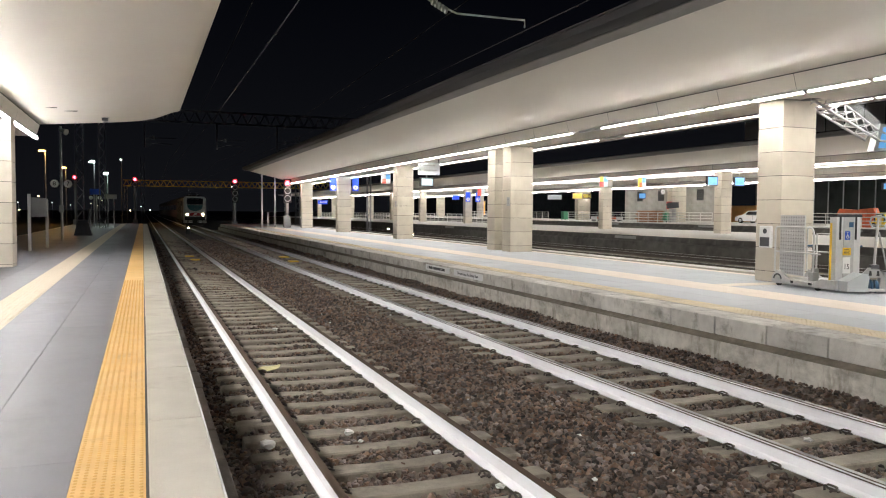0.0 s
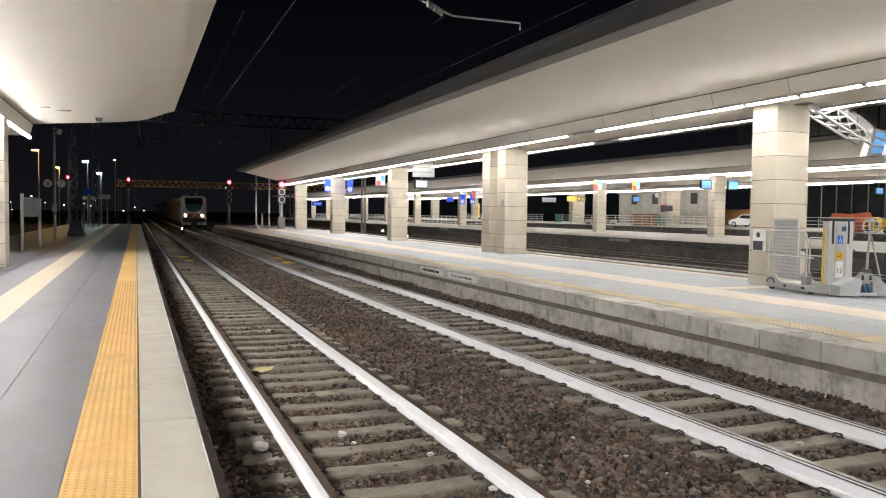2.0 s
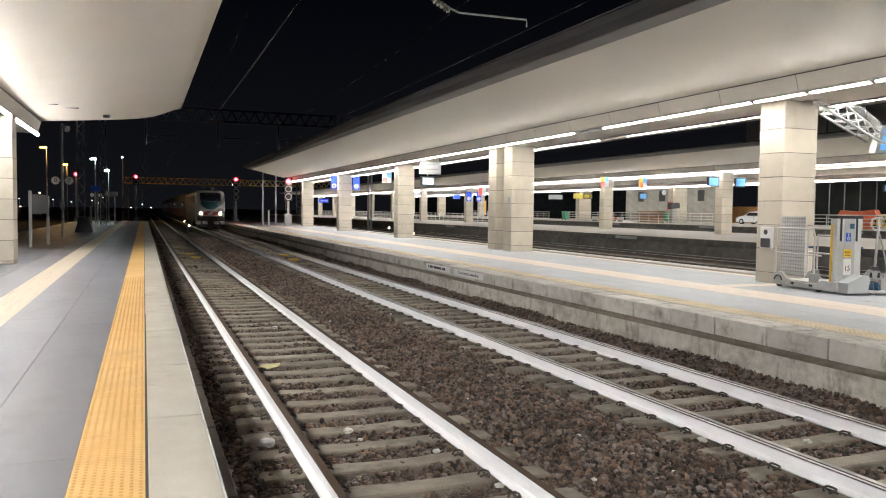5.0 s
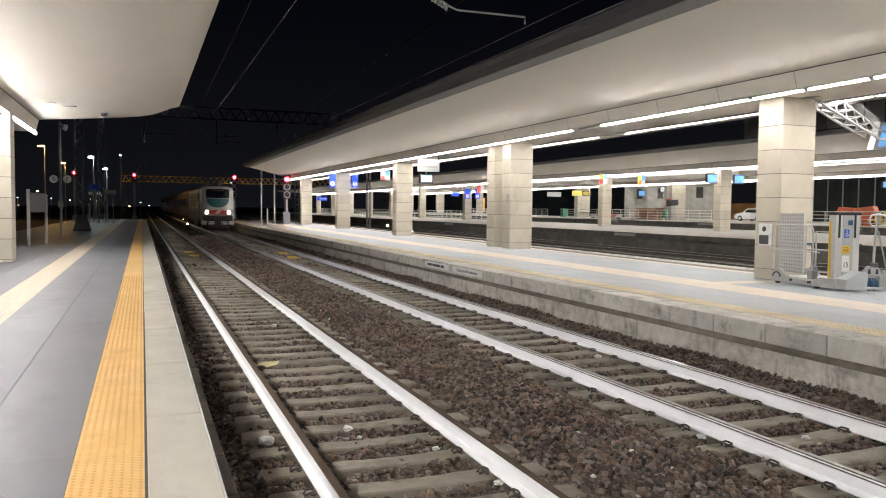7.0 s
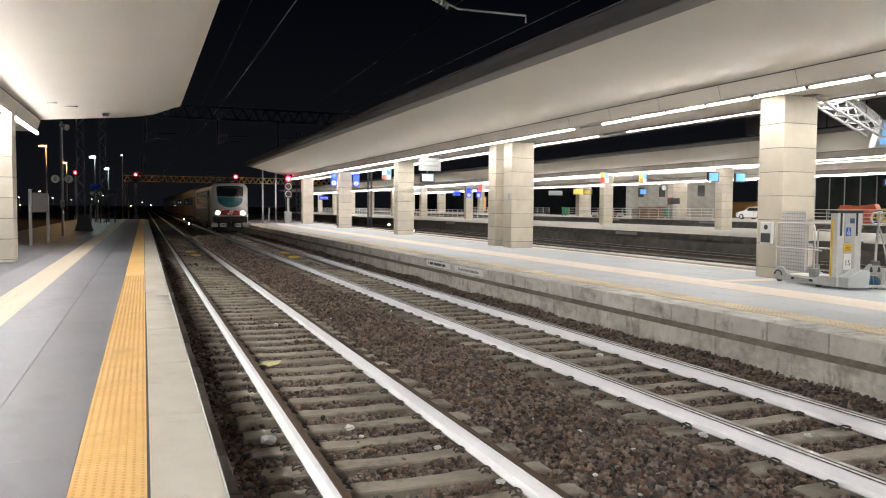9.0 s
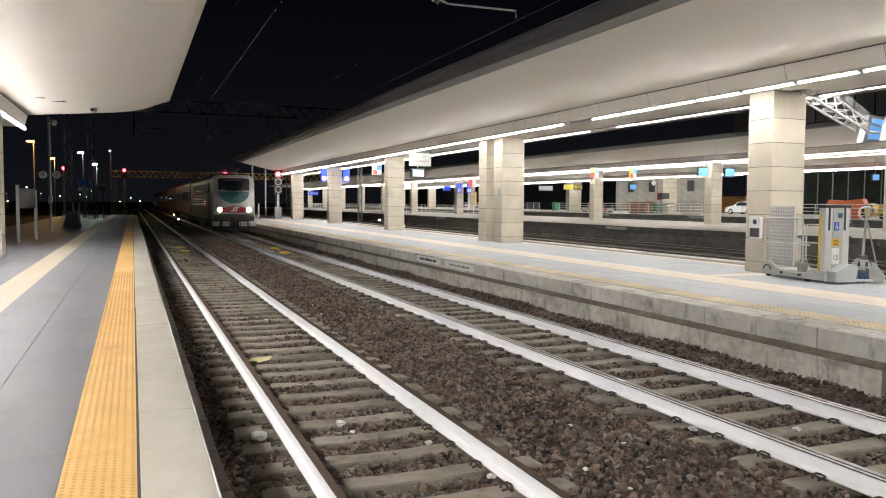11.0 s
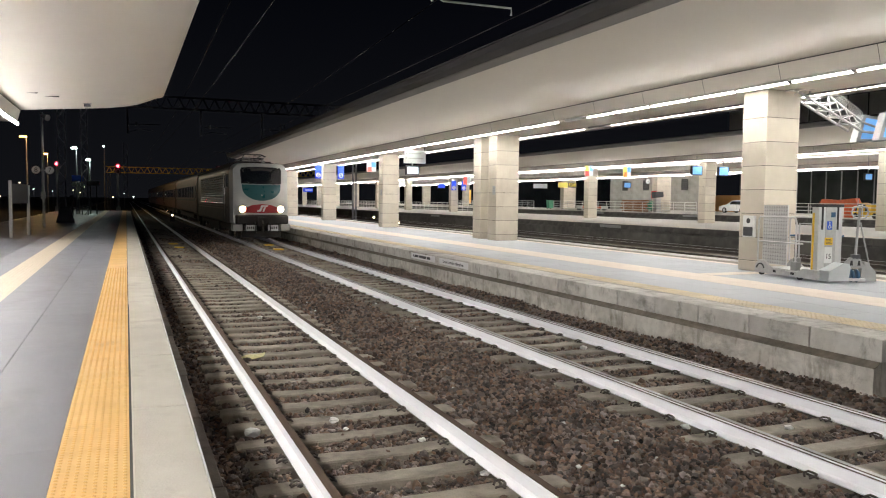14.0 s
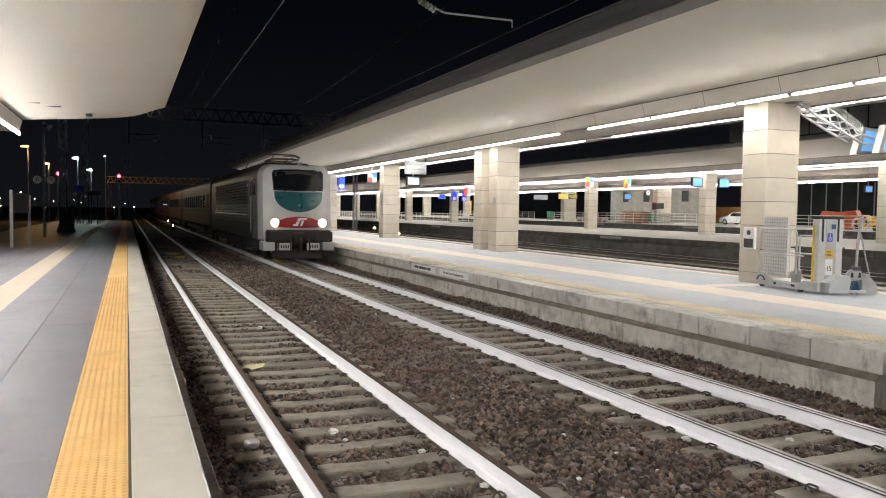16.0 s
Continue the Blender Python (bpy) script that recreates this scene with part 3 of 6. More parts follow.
def right_platform():
    p = thing("platform_2", "pale tiled island platform with a stained concrete edge wall", "platform", kind="structure")
    x0, y1 = 8.076, 92.0
    part("platform_body", Geo().prism([(8.34, -0.35), (15.6, -0.35), (15.6, 0.535), (8.34, 0.535)], 6.3, y1), WALLCON, p, "concrete platform body")
    part("platform_body", Geo().prism([(8.75, -0.35), (15.6, -0.35), (15.6, 0.535), (8.75, 0.535)], -12, 6.29), WALLCON, p, "concrete platform body set back under the edge")
    part("edge_wall", Geo().prism([(8.01, -0.35), (8.34, -0.35), (8.34, 0.272), (8.12, 0.272), (8.075, 0.225), (8.012, 0.2)], 6.36, y1), WALLCON, p, "water-stained lower edge wall")
    part("ledge", Geo().prism([(8.008, 0.201), (8.073, 0.229), (8.113, 0.275), (8.12, 0.268), (8.078, 0.221), (8.014, 0.195)], 6.36, y1), DIRT, p, "dirt-covered ledge under the edge slabs")
    part("edge_wall", Geo().prism([(8.40, -0.35), (8.75, -0.35), (8.75, 0.215), (8.45, 0.135)], -12, 6.24), WALLCON, p)
    me = Geo().box(0.0, 0.53, 0.016, 1.034, -0.27, 0, ch=0.010).mesh("edge_slab", SLABCON)
    for k in range(96):
        part("edge_slab", me, None, p, m=pose(x0 + random.uniform(-0.004, 0.004), 7.35 - 17 * 1.05 + 1.05 * k + (0 if k > 15 else -0.04), PLAT_Z - 0.004))
    # near-black sheet behind the slabs stands in for shade in their joints
    part("joint_shade_sheet", Geo().box(8.22, 8.62, -12, y1, 0.30, 0.53), ROOF_GAPS, p)
    g = Geo().box(8.612, 8.66, -12, y1, 0.5, PLAT_Z - 0.002)
    part("edge_band", g, COPING, p, "thin pale line along the edge")
    me = Geo()
    me.box(8.665, 9.15, 0.002, 0.488, 0.50, PLAT_Z - 0.001)
    for i in range(6):
        for j in range(6):
            me.tube([(8.70 + i * 0.082, 0.04 + j * 0.082, PLAT_Z - 0.003), (8.70 + i * 0.082, 0.04 + j * 0.082, PLAT_Z + 0.0015)], 0.015, 6)
    me = me.mesh("tactile_tile", YELLOW2)
    for k in range(170):
        part("tactile_tile", me, None, p, m=pose(0, 4.5 + k * 0.49, 0))
    for a, b in ((10.70, 11.20), (11.203, 11.70), (14.32, 14.62)):
        me = Geo().box(a, b, 0.001, 0.598, 0.50, PLAT_Z - 0.001).mesh("guide_tile", PALE2)
        for k in range(140):
            part("guide_tile", me, None, p, m=pose(0, 4 + k * 0.6, 0))
    part("joint_bed", Geo().box(9.0, 15.5, -12, y1, 0.5365, 0.541), JOINT, p)
    cols = [(9.155, 9.92), (9.926, 10.695), (11.705, 12.38), (12.386, 13.05), (13.056, 13.68), (13.686, 14.315)]
    part("guide_branch", Geo().box(11.705, 13.3, 13.28, 13.74, 0.50, PLAT_Z + 0.002), PALE2, p, "pale guide strip leading to a pillar")
    rest = Geo()
    for c, (a, b) in enumerate(cols):
        me = Geo().box(a, b - 0.001, 0.003, 1.197, 0.50, PLAT_Z - 0.003).mesh("floor_tile", TILE2)
        for k in range(74):
            y = 3.2 + k * 1.2 + (0.6 if c % 2 else 0)
            if k < 40:
                part("floor_tile", me, None, p, m=pose(0, y, random.uniform(-0.0006, 0.0006)))
            else:
                rest.box(a, b - 0.001, y + 0.003, y + 1.197, 0.50, PLAT_Z - 0.003)
    rest.box(9.155, 15.0, -12, 3.2, 0.5, PLAT_Z - 0.003)
    tagged(part("distant_floor_tiles", rest, TILE2, p), kind="stuff")
    part("back_strip", Geo().box(14.63, 15.12, -12, y1, 0.50, PLAT_Z - 0.001), DIRT, p, "worn dark warning strip")
    part("back_edge", Geo().box(15.13, 15.7, -12, y1, 0.25, PLAT_Z - 0.002), SLABCON, p)
    # warning plaques on the edge
    for y, words in ((21.35, False), (19.05, True)):
        pl = part("warning_plaque", Geo().box(-0.01, 0, -0.98, 0.98, -0.085, 0.085), WHITEP, p, "grey-white warning plaque", m=pose(x0 - 0.004, y, 0.42))
        if words:
            part("writing", text_mesh("Do not cross the railway lines", 0.115, DARKP), None, pl, m=pose(-0.013, 0, 0) @ FACE_W)
        else:
            g = Geo()
            for a, b in ((-0.80, -0.75), (-0.68, -0.38), (-0.32, 0.30), (0.36, 0.62)):
                g.box(-0.014, -0.01, -b, -a, -0.035, 0.04)
            part("writing", g, DARKP, pl)


right_platform()


def far_platform(name, x0, x1, z, y0, y1, label):
    p = thing(name, label, "platform", kind="structure")
    part("platform_body", Geo().prism([(x0 + 0.25, -0.35), (x1, -0.35), (x1, z - 0.01), (x0 + 0.25, z - 0.01)], y0, y1), WALLFAR, p)
    part("edge_wall", Geo().box(x0 + 0.1, x0 + 0.25, y0, y1, -0.35, z - 0.36), WALLFAR, p, "dark stained edge wall")
    me = Geo().box(0, 0.6, 0.01, 1.99, -0.27, 0).mesh("edge_slab", WALLFAR)
    n = 0
    while y0 + n * 2.0 < y1:
        part("edge_slab", me, None, p, m=pose(x0, y0 + n * 2.0, z))
        n += 1
    part("floor_surface", Geo().box(x0 + 0.61, x1, y0, y1, z - 0.05, z + 0.003), TILE3, p, "pale tiled floor")
    part("edge_top", Geo().box(x0 + 0.02, x0 + 0.60, y0, y1, z - 0.01, z + 0.004), TILE3, p)
    part("tactile_strip", Geo().box(x0 + 0.62, x0 + 1.05, y0, y1, z - 0.02, z + 0.004), PALE, p)
    for k in range(3):
        part("warning_plaque", Geo().box(x0 - 0.012, x0, -1.1, 1.1, z - 0.22, z - 0.05), GREYP, p, "grey warning plaque", m=pose(0, 40 + k * 14.5, 0))


far_platform("platform_3", 27.3, 40.5, 0.79, 12, 186, "pale island platform across dark tracks")
far_platform("platform_4", 45.5, 75.0, 1.14, 12, 190, "distant pale platform below the station building")


# ---- pillars ----
def pillar(x, y, w, d, z0, z1, label, rows=8):
    p = thing("pillar", label, "pillar", pose(x, y, z0), group="stone-clad pillars")
    h = z1 - z0
    part("core", Geo().box(-w / 2 + 0.02, w / 2 - 0.02, -d / 2 + 0.02, d / 2 - 0.02, 0, h), PJOINT, p, "dark joint core")
    c = h / rows if rows < 8 else 0.545
    k, z = 0, h
    first = 0.62 if rows == 8 else 0.50
    while z > 0.02:
        hh = min(z, first if k == 0 else c)
        zb = z - hh
        key = (w, d, round(hh, 3))
        if key not in PANELS:
            g1 = Geo().box(-w / 2, w / 2 - 0.0, -0.015, 0.015, 0.006, hh - 0.006, ch=0.003).mesh("stone_panel", PILLAR)
            g2 = Geo().box(-0.015, 0.015, -d / 2 + 0.031, d / 2 - 0.031, 0.006, hh - 0.006, ch=0.003).mesh("stone_panel", PILLAR)
            PANELS[key] = (g1, g2)
        g1, g2 = PANELS[key]
        for s in (-1, 1):
            part("stone_panel", g1, None, p, m=pose(0, s * (d / 2 - 0.015), zb))
            part("stone_panel", g2, None, p, m=pose(s * (w / 2 - 0.015), 0, zb))
        z = zb
        k += 1
    return p


PANELS = {}
PX = 13.88
PITCH = 14.1
for k, ys in enumerate(((13.95,), (27.75, 29.2), (42.3,), (56.5,), (70.4,))):
    for y in ys:
        pillar(PX, y + 0.02, 0.96, 0.74, PLAT_Z, 4.68, "square pillar clad in cream stone panels under the canopy")
pillar(-3.70, 23.6, 0.96, 0.70, PLAT_Z, 4.52, "square cream stone pillar on the near platform")
pillar(-3.70, 9.5, 0.96, 0.70, PLAT_Z, 4.52, "square cream stone pillar on the near platform")
pillar(36.0, 28.2, 0.86, 0.68, 0.79, 4.92, "cream stone pillar on a far platform")
for k, px in enumerate((36.0, 36.0, 36.0, 35.46, 34.87, 35.2, 35.65, 36.0, 36.0, 36.0)):
    pillar(px, 41.6 + PITCH * k, 0.86, 0.68, 0.79, 4.92, "cream stone pillar on a far platform")
for y, w in ((58.6, 0.96), (72.7, 1.9), (92.9, 1.9), (110.3, 0.96), (127.7, 0.96), (147.6, 1.5), (166.0, 0.96)):
    pillar(56.4, y, w, 0.9, 1.14, 5.2, "pale stone pillar on the distant platform")


# ---- canopies ----
def canopy(name, xc, zb, reach_l, reach_r, y0, yl, yr, label, rise=0.33, half=0.98, round_end=False, trim=None, wide=False):
    """A wide canopy: a beam over the pillars and two wings that rise outwards. yl and yr: where the outer edge and the beam end."""
    t = thing(name, label, "canopy", kind="structure")

    def wing(side, reach):
        inner, outer = xc + side * (half + 0.1), xc + side * reach
        lip, lift = (0.67, 0.292) if wide else (0.215, 0.212)
        zi, zo = zb + 0.40, zb + 0.40 + rise
        n, m_ = 30, 8
        sof, vs, fs = Geo(), [], []
        for j in range(m_ + 1):
            u = j / m_
            x = inner + (outer - inner) * u
            if round_end:
                e = yr + (yl - yr) * max(0.0, u - 0.45) ** 4 * 11
            else:
                e = yr + (yl - yr) * u
            z = zi + (zo - zi) * u
            for i in range(n + 1):
                vs.append((x, y0 + (e - y0) * i / n, z))
        for j in range(m_):
            for i in range(n):
                a = j * (n + 1) + i
                fs.append((a, a + 1, a + n + 2, a + n + 1))
        k = len(vs)
        vs += [(x, y, z + 0.16) for x, y, z in vs]
        fs += [tuple(q + k for q in f[::-1]) for f in fs]
        rim = [i for i in range(n + 1)], [j * (n + 1) + n for j in range(m_ + 1)], [m_ * (n + 1) + i for i in range(n + 1)], [j * (n + 1) for j in range(m_ + 1)]
        for r in rim:
            for a, b in zip(r, r[1:]):
                fs.append((a, b, b + k, a + k))
        sof.add(vs, fs)
        part("soffit", sof, SOFFIT, t, "smooth off-white painted soffit", smooth=True)
        # rounded grey edge
        prof = [(0, 0), (0.06, 0.005), (0.16, 0.04), (0.20, 0.10), (0.20, 0.19), (0.0, 0.21)]
        if wide:
            prof = [(0, 0.004), (0.34, 0.03), (0.36, 0.045), (0.36, 0.28), (0.0, 0.29)]
            gut = [(0.362, 0.06), (0.55, 0.085), (0.64, 0.13), (0.66, 0.20), (0.66, 0.27), (0.362, 0.285)]
            part("gutter", Geo().prism([(outer + side * a, zo + b) for a, b in gut], y0, yl), EDGEDARK, t, "dark outer gutter", smooth=True)
        part("edge_trim", Geo().prism([(outer + side * a, zo + b) for a, b in prof], y0, yl), trim or FASCIA, t, "rounded canopy edge", smooth=True)
        part("roof_sheet", Geo().prism([(inner, zi + 0.32), (outer + side * lip, zo + lift), (outer + side * lip, zo + lift + 0.03), (inner, zi + 0.44)], y0, min(yl, yr)), ROOF_GAPS, t, "dark roof covering")

    wing(-1, reach_l)
    wing(1, reach_r)
    prof = [(-half + 0.06, 0), (half - 0.06, 0), (half, 0.05), (half + 0.1, 0.40), (half + 0.1, 0.75), (-half - 0.1, 0.75), (-half - 0.1, 0.40), (-half, 0.05)]
    part("beam", Geo().prism([(xc + a, zb + b) for a, b in prof], y0, yr), SOFFIT, t, "off-white boxed beam over the pillars")
    jt = Geo()
    for s in (-1, 1):
        jt.box(xc + s * (half + 0.093) - 0.012, xc + s * (half + 0.093) + 0.012, y0, yr - 0.05, zb + 0.375, zb + 0.395)
    y = y0 + 0.9
    while y < yr - 1:
        for s in (-1, 1):
            jt.add([(xc + s * (half + 0.004 + q[0]), y + q[1], zb + q[2]) for q in ((0, -0.006, 0.06), (0, 0.006, 0.06), (0.094, 0.006, 0.375), (0.094, -0.006, 0.375))], [(0, 1, 2, 3)])
        y += 2.35
    part("panel_joints", jt, PJOINT, t, "dark panel joints")
    return t


def strip_lights(xc, zb, half, y0, y1, gaps, group, lit, length=1.46, pitch=1.56, wide=0.031, deep=0.044):
    """Two rows of tube lights at the lower corners of a beam."""
    made = None
    for s in (-1, 1):
        k = 0
        while y0 + k * pitch + length < y1:
            y = y0 + k * pitch
            k += 1
            if any(a < y + length / 2 < b for a, b in gaps.get(s, ())):
                continue
            m = pose(xc + s * (half - 0.01), y if s < 0 else y + length, zb, 0, 0, 0 if s < 0 else 180)
            if made:
                copy_thing(made, m)
                continue
            made = thing("strip_light", "white LED strip light under the canopy beam", "strip light", m, group)
            part("housing", Geo().box(-0.05, 0.05, 0, length, -0.02, 0.005).box(0.036, 0.05, 0, length, -deep - 0.007, -0.02).box(-0.034, 0.034, 0, 0.013, -deep - 0.008, -0.02).box(-0.034, 0.034, length - 0.013, length, -deep - 0.008, -0.02), GREYP, made)
            part("diffuser", Geo().prism([(-wide, -0.02), (-wide, -deep), (-wide * 0.5, -deep - 0.012), (wide * 0.5, -deep - 0.012), (wide, -deep), (wide, -0.02)], 0.015, length - 0.015), lit, made, "glowing diffuser")


canopy("canopy_2", PX, 4.68, 5.43, 6.0, -14, 67, 76, "wide off-white platform canopy on stone pillars", rise=0.31, wide=True)
strip_lights(PX, 4.68, 0.98, -1.5, 75, {-1: ((19.8, 22.2),), 1: ((21.3, 24.0),)}, "strip lights over the island platform", STRIP)
canopy("canopy_1", -3.70, 4.52, 5.2, 4.66, -14, 26.6, 29.2, "off-white platform canopy with a rounded corner", rise=0.32, half=0.42, round_end=True, trim=SOFFIT)
strip_lights(-3.70, 4.52, 0.42, -12.0, 29.3, {}, "strip lights over the near platform", STRIP_NEAR, length=2.9, pitch=2.95, wide=0.023, deep=0.084)
canopy("canopy_3", 36.0, 4.92, 7.5, 6.0, 10, 176, 178, "distant off-white canopy over a far platform", rise=0.22)
strip_lights(36.0, 4.92, 0.98, 12, 176, {-1: ((47.2, 48.8),)}, "strip lights over a far platform", STRIP_FAR, length=4.2, pitch=4.4)
canopy("canopy_4", 56.4, 5.2, 9.5, 6.0, 10, 170, 172, "far canopy in front of the station building", rise=0.15)
strip_lights(56.4, 5.2, 0.98, 12, 170, {}, "strip lights over the distant platform", STRIP_FAR, length=4.2, pitch=4.4)



# ---- the train ----
def nose_y(x, z):
    """How far the cab front lies behind its foremost point."""
    return 0.30 * (abs(x) / 1.36) ** 3 + 0.16 * max(0.0, z - 2.2) ** 1.4 + 0.05 * max(0.0, 1.3 - z)


def cab_outline(w, z0, z1, r_top, n=40, r_bot=0.12):
    pts = []
    for cx, cz, r, a0 in ((w - r_top, z1 - r_top, r_top, 0), (-w + r_top, z1 - r_top, r_top, 90), (-w + r_bot, z0 + r_bot, r_bot, 180), (w - r_bot, z0 + r_bot, r_bot, 270)):
        for k in range(n // 4):
            a = radians(a0 + 90 * k / (n // 4 - 1))
            pts.append((cx + r * math.cos(a), cz + r * math.sin(a)))
    return pts


def face_patch(outline, off, rings=6):
    """A patch that follows the cab front, inside an outline of (x, z)."""
    cx = sum(p[0] for p in outline) / len(outline)
    cz = sum(p[1] for p in outline) / len(outline)
    n, vs, fs = len(outline), [], []
    for k in range(rings + 1):
        u = k / rings
        for x, z in outline:
            X, Z = cx + (x - cx) * u, cz + (z - cz) * u
            vs.append((X, nose_y(X, Z) - off, Z))
    for x, z in outline:
        vs.append((x, nose_y(x, z) + 0.02, z))
    for k in range(rings + 1):
        for i in range(n):
            j = (i + 1) % n
            fs.append((k * n + i, k * n + j, (k + 1) * n + j, (k + 1) * n + i))
    return Geo().add(vs, fs)


def bogie(parent, y, wheels):
    b = part("bogie", Geo().box(-1.1, -0.95, y - 1.9, y + 1.9, 0.42, 0.75, ch=0.03).box(0.95, 1.1, y - 1.9, y + 1.9, 0.42, 0.75, ch=0.03).box(-1.0, 1.0, y - 0.3, y + 0.3, 0.45, 0.8), GRIME, parent, "grimy dark bogie frame")
    for o in (-1.35, 1.35):
        ws = Geo()
        for s in (-1, 1):
            ws.disc((s * 0.76 - 0.065, 0, 0), 0.55, 0.13, "x", 28)
            ws.disc((s * 0.70 - 0.015, 0, 0), 0.58, 0.03, "x", 28)
            for q in range(5):
                a = q * math.tau / 5
                ws.disc((s * 0.83 - 0.01, 0.33 * math.cos(a), 0.33 * math.sin(a)), 0.06, 0.02, "x", 10)
        ws.tube([(-0.95, 0, 0), (0.95, 0, 0)], 0.09, 12)
        w = part("wheelset", ws, GRIME, b, smooth=True, m=pose(0, y + o, 0.55))
        wheels.append((w, y + o))
    g = Geo()
    for o in (-1.35, 1.35):
        for s in (-1, 1):
            g.box(s * 1.05 - 0.1, s * 1.05 + 0.1, y + o - 0.18, y + o + 0.18, 0.36, 0.72, ch=0.03)
    part("axle_box", g, GRIME, b)


WHEELS = []


def locomotive():
    t = thing("locomotive", "light grey electric locomotive with teal and red front and lit headlights", "locomotive", pose(TRACK_X[1], 102.9, 0))
    L, n = 19.0, 40
    front, full = cab_outline(1.32, 0.86, 3.79, 0.42), cab_outline(1.46, 0.84, 3.86, 0.50)
    g, vs, fs = Geo(), [], []
    rings = []
    for k in range(9):
        u = k / 8
        rings.append([((x * u), 2.4 + (z - 2.4) * u) for x, z in front])
    rows = [[(x, nose_y(x, z), z) for x, z in r] for r in rings]
    for u in (0.25, 0.5, 0.75, 1.0):
        e = math.sin(u * math.pi / 2)
        rows.append([(fx + (ax - fx) * e, nose_y(fx, fz) + 1.35 * u, fz + (az - fz) * e) for (fx, fz), (ax, az) in zip(front, full)])
    rows += [[(x, 2.2, z) for x, z in full], [(x, L - 0.6, z) for x, z in full], [(x * 0.93, L - 0.1, z if z < 2 else z * 0.97) for x, z in full], [(0, L - 0.1, 2.4)] * n]
    for r in rows:
        vs += r
    for k in range(len(rows) - 1):
        for i in range(n):
            j = (i + 1) % n
            fs.append((k * n + i, k * n + j, (k + 1) * n + j, (k + 1) * n + i))
    g.add(vs, fs)
    # behind the cab corner: the darker paint that carries the side's shade
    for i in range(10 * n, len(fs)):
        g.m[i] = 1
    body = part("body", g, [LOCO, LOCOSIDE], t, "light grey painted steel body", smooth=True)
    # windscreen and the teal shield under it
    screen = [(-0.97, 3.46), (-0.90, 3.57), (-0.6, 3.60), (0, 3.61), (0.6, 3.60), (0.90, 3.57), (0.97, 3.46), (0.93, 2.84), (0.5, 2.80), (0, 2.79), (-0.5, 2.80), (-0.93, 2.84)]
    ws = part("windscreen", face_patch(screen, 0.012), GLASS, t, "dark windscreen glass")
    rim = [(x * 1.035, 3.2 + (z - 3.2) * 1.07) for x, z in screen]
    part("windscreen_seal", face_patch(rim, 0.006), BLACK, t, "black rubber seal")
    w1 = Geo()
    for s in (-1, 1):
        w1.tube([(s * 0.62, nose_y(0.6, 2.8) - 0.05, 2.78), (s * 0.25, nose_y(0.3, 2.9) - 0.05, 2.86)], 0.014, 6)
    part("wiper", w1, BLACK, ws)
    visor = [(x * 0.93, 3.46 + (z - 3.46) * 0.75) for x, z in screen if z > 3.4] + [(0.86, 3.36), (-0.86, 3.36)]
    part("sun_visor", face_patch(visor, 0.016, 2), GRIME, ws, "dark brown visor band")
    shield = [(-0.93, 2.80)]
    shield += [(0.93 * math.cos(radians(a)), 2.62 + 0.64 * math.sin(radians(a))) for a in range(180, 361, 12)]
    shield += [(0.93, 2.80), (0.4, 2.765), (-0.4, 2.765)]
    sh = part("nose_panel", face_patch(shield, 0.012), TEAL, t, "teal rounded nose panel")
    part("ledge", Geo().tube([(x / 10 * 0.92, nose_y(x / 10 * 0.92, 2.79) - 0.03, 2.79 - 0.02 * (1 - abs(x) / 10)) for x in range(-10, 11)], 0.022, 6), GREYP, sh, "thin grey ledge")
    part("handle", Geo().disc((0, nose_y(0, 2.25) - 0.04, 2.25), 0.035, 0.03, "y", 12), GREYP, sh)
    # red band with an abstract white mark, and headlights
    band = [(-1.0, 1.50), (-0.78, 1.66), (-0.45, 1.77), (0, 1.82), (0.45, 1.77), (0.78, 1.66), (1.0, 1.50), (0.78, 1.40), (0, 1.37), (-0.78, 1.40)]
    rb = part("red_band", face_patch(band, 0.014), LOCORED, t, "red lens-shaped band")
    mark = Geo()
    y_a, y_b = nose_y(0, 1.6) - 0.03, nose_y(0, 1.6) - 0.004
    mark.prism([(-0.24, 1.45), (-0.06, 1.45), (0.02, 1.62), (-0.10, 1.62), (-0.13, 1.53), (-0.22, 1.53)], y_a, y_b)
    mark.prism([(-0.09, 1.64), (0.03, 1.64), (0.06, 1.69), (0.27, 1.69), (0.30, 1.76), (-0.03, 1.76)], y_a, y_b)
    mark.prism([(0.03, 1.45), (0.11, 1.45), (0.19, 1.67), (0.10, 1.67)], y_a, y_b)
    part("white_mark", mark, WHITEP, rb, "white slanted mark")
    for s in (-1, 1):
        y = nose_y(0.92, 1.57)
        h = part("headlight", Geo().disc((s * 0.92, y - 0.035, 1.57), 0.165, 0.09, "y", 24), GREYP, t, "round headlight in a grey bezel", smooth=True)
        part("lens", Geo().disc((s * 0.92, y - 0.05, 1.57), 0.145, 0.03, "y", 24), HEAD, h, "glowing warm lens")
        part("tail_lamp", Geo().disc((s * 0.70, y - 0.10, 1.57), 0.07, 0.06, "y", 16), LOCORED, t)
    # buffer beam, buffers, corners, plates
    part("buffer_beam", Geo().box(-1.24, 1.24, 0.02, 0.5, 0.82, 1.30, ch=0.05), GRIME, t, "dark grimy buffer beam")
    for s in (-1, 1):
        bf = part("buffer", Geo().tube([(s * 0.88, 0.1, 1.06), (s * 0.88, -0.42, 1.06)], 0.12, 16), GRIME, t, "dark buffer", smooth=True)
        part("buffer_plate", Geo().box(s * 0.88 - 0.31, s * 0.88 + 0.31, -0.50, -0.42, 0.86, 1.26, ch=0.035), GRIME, bf)
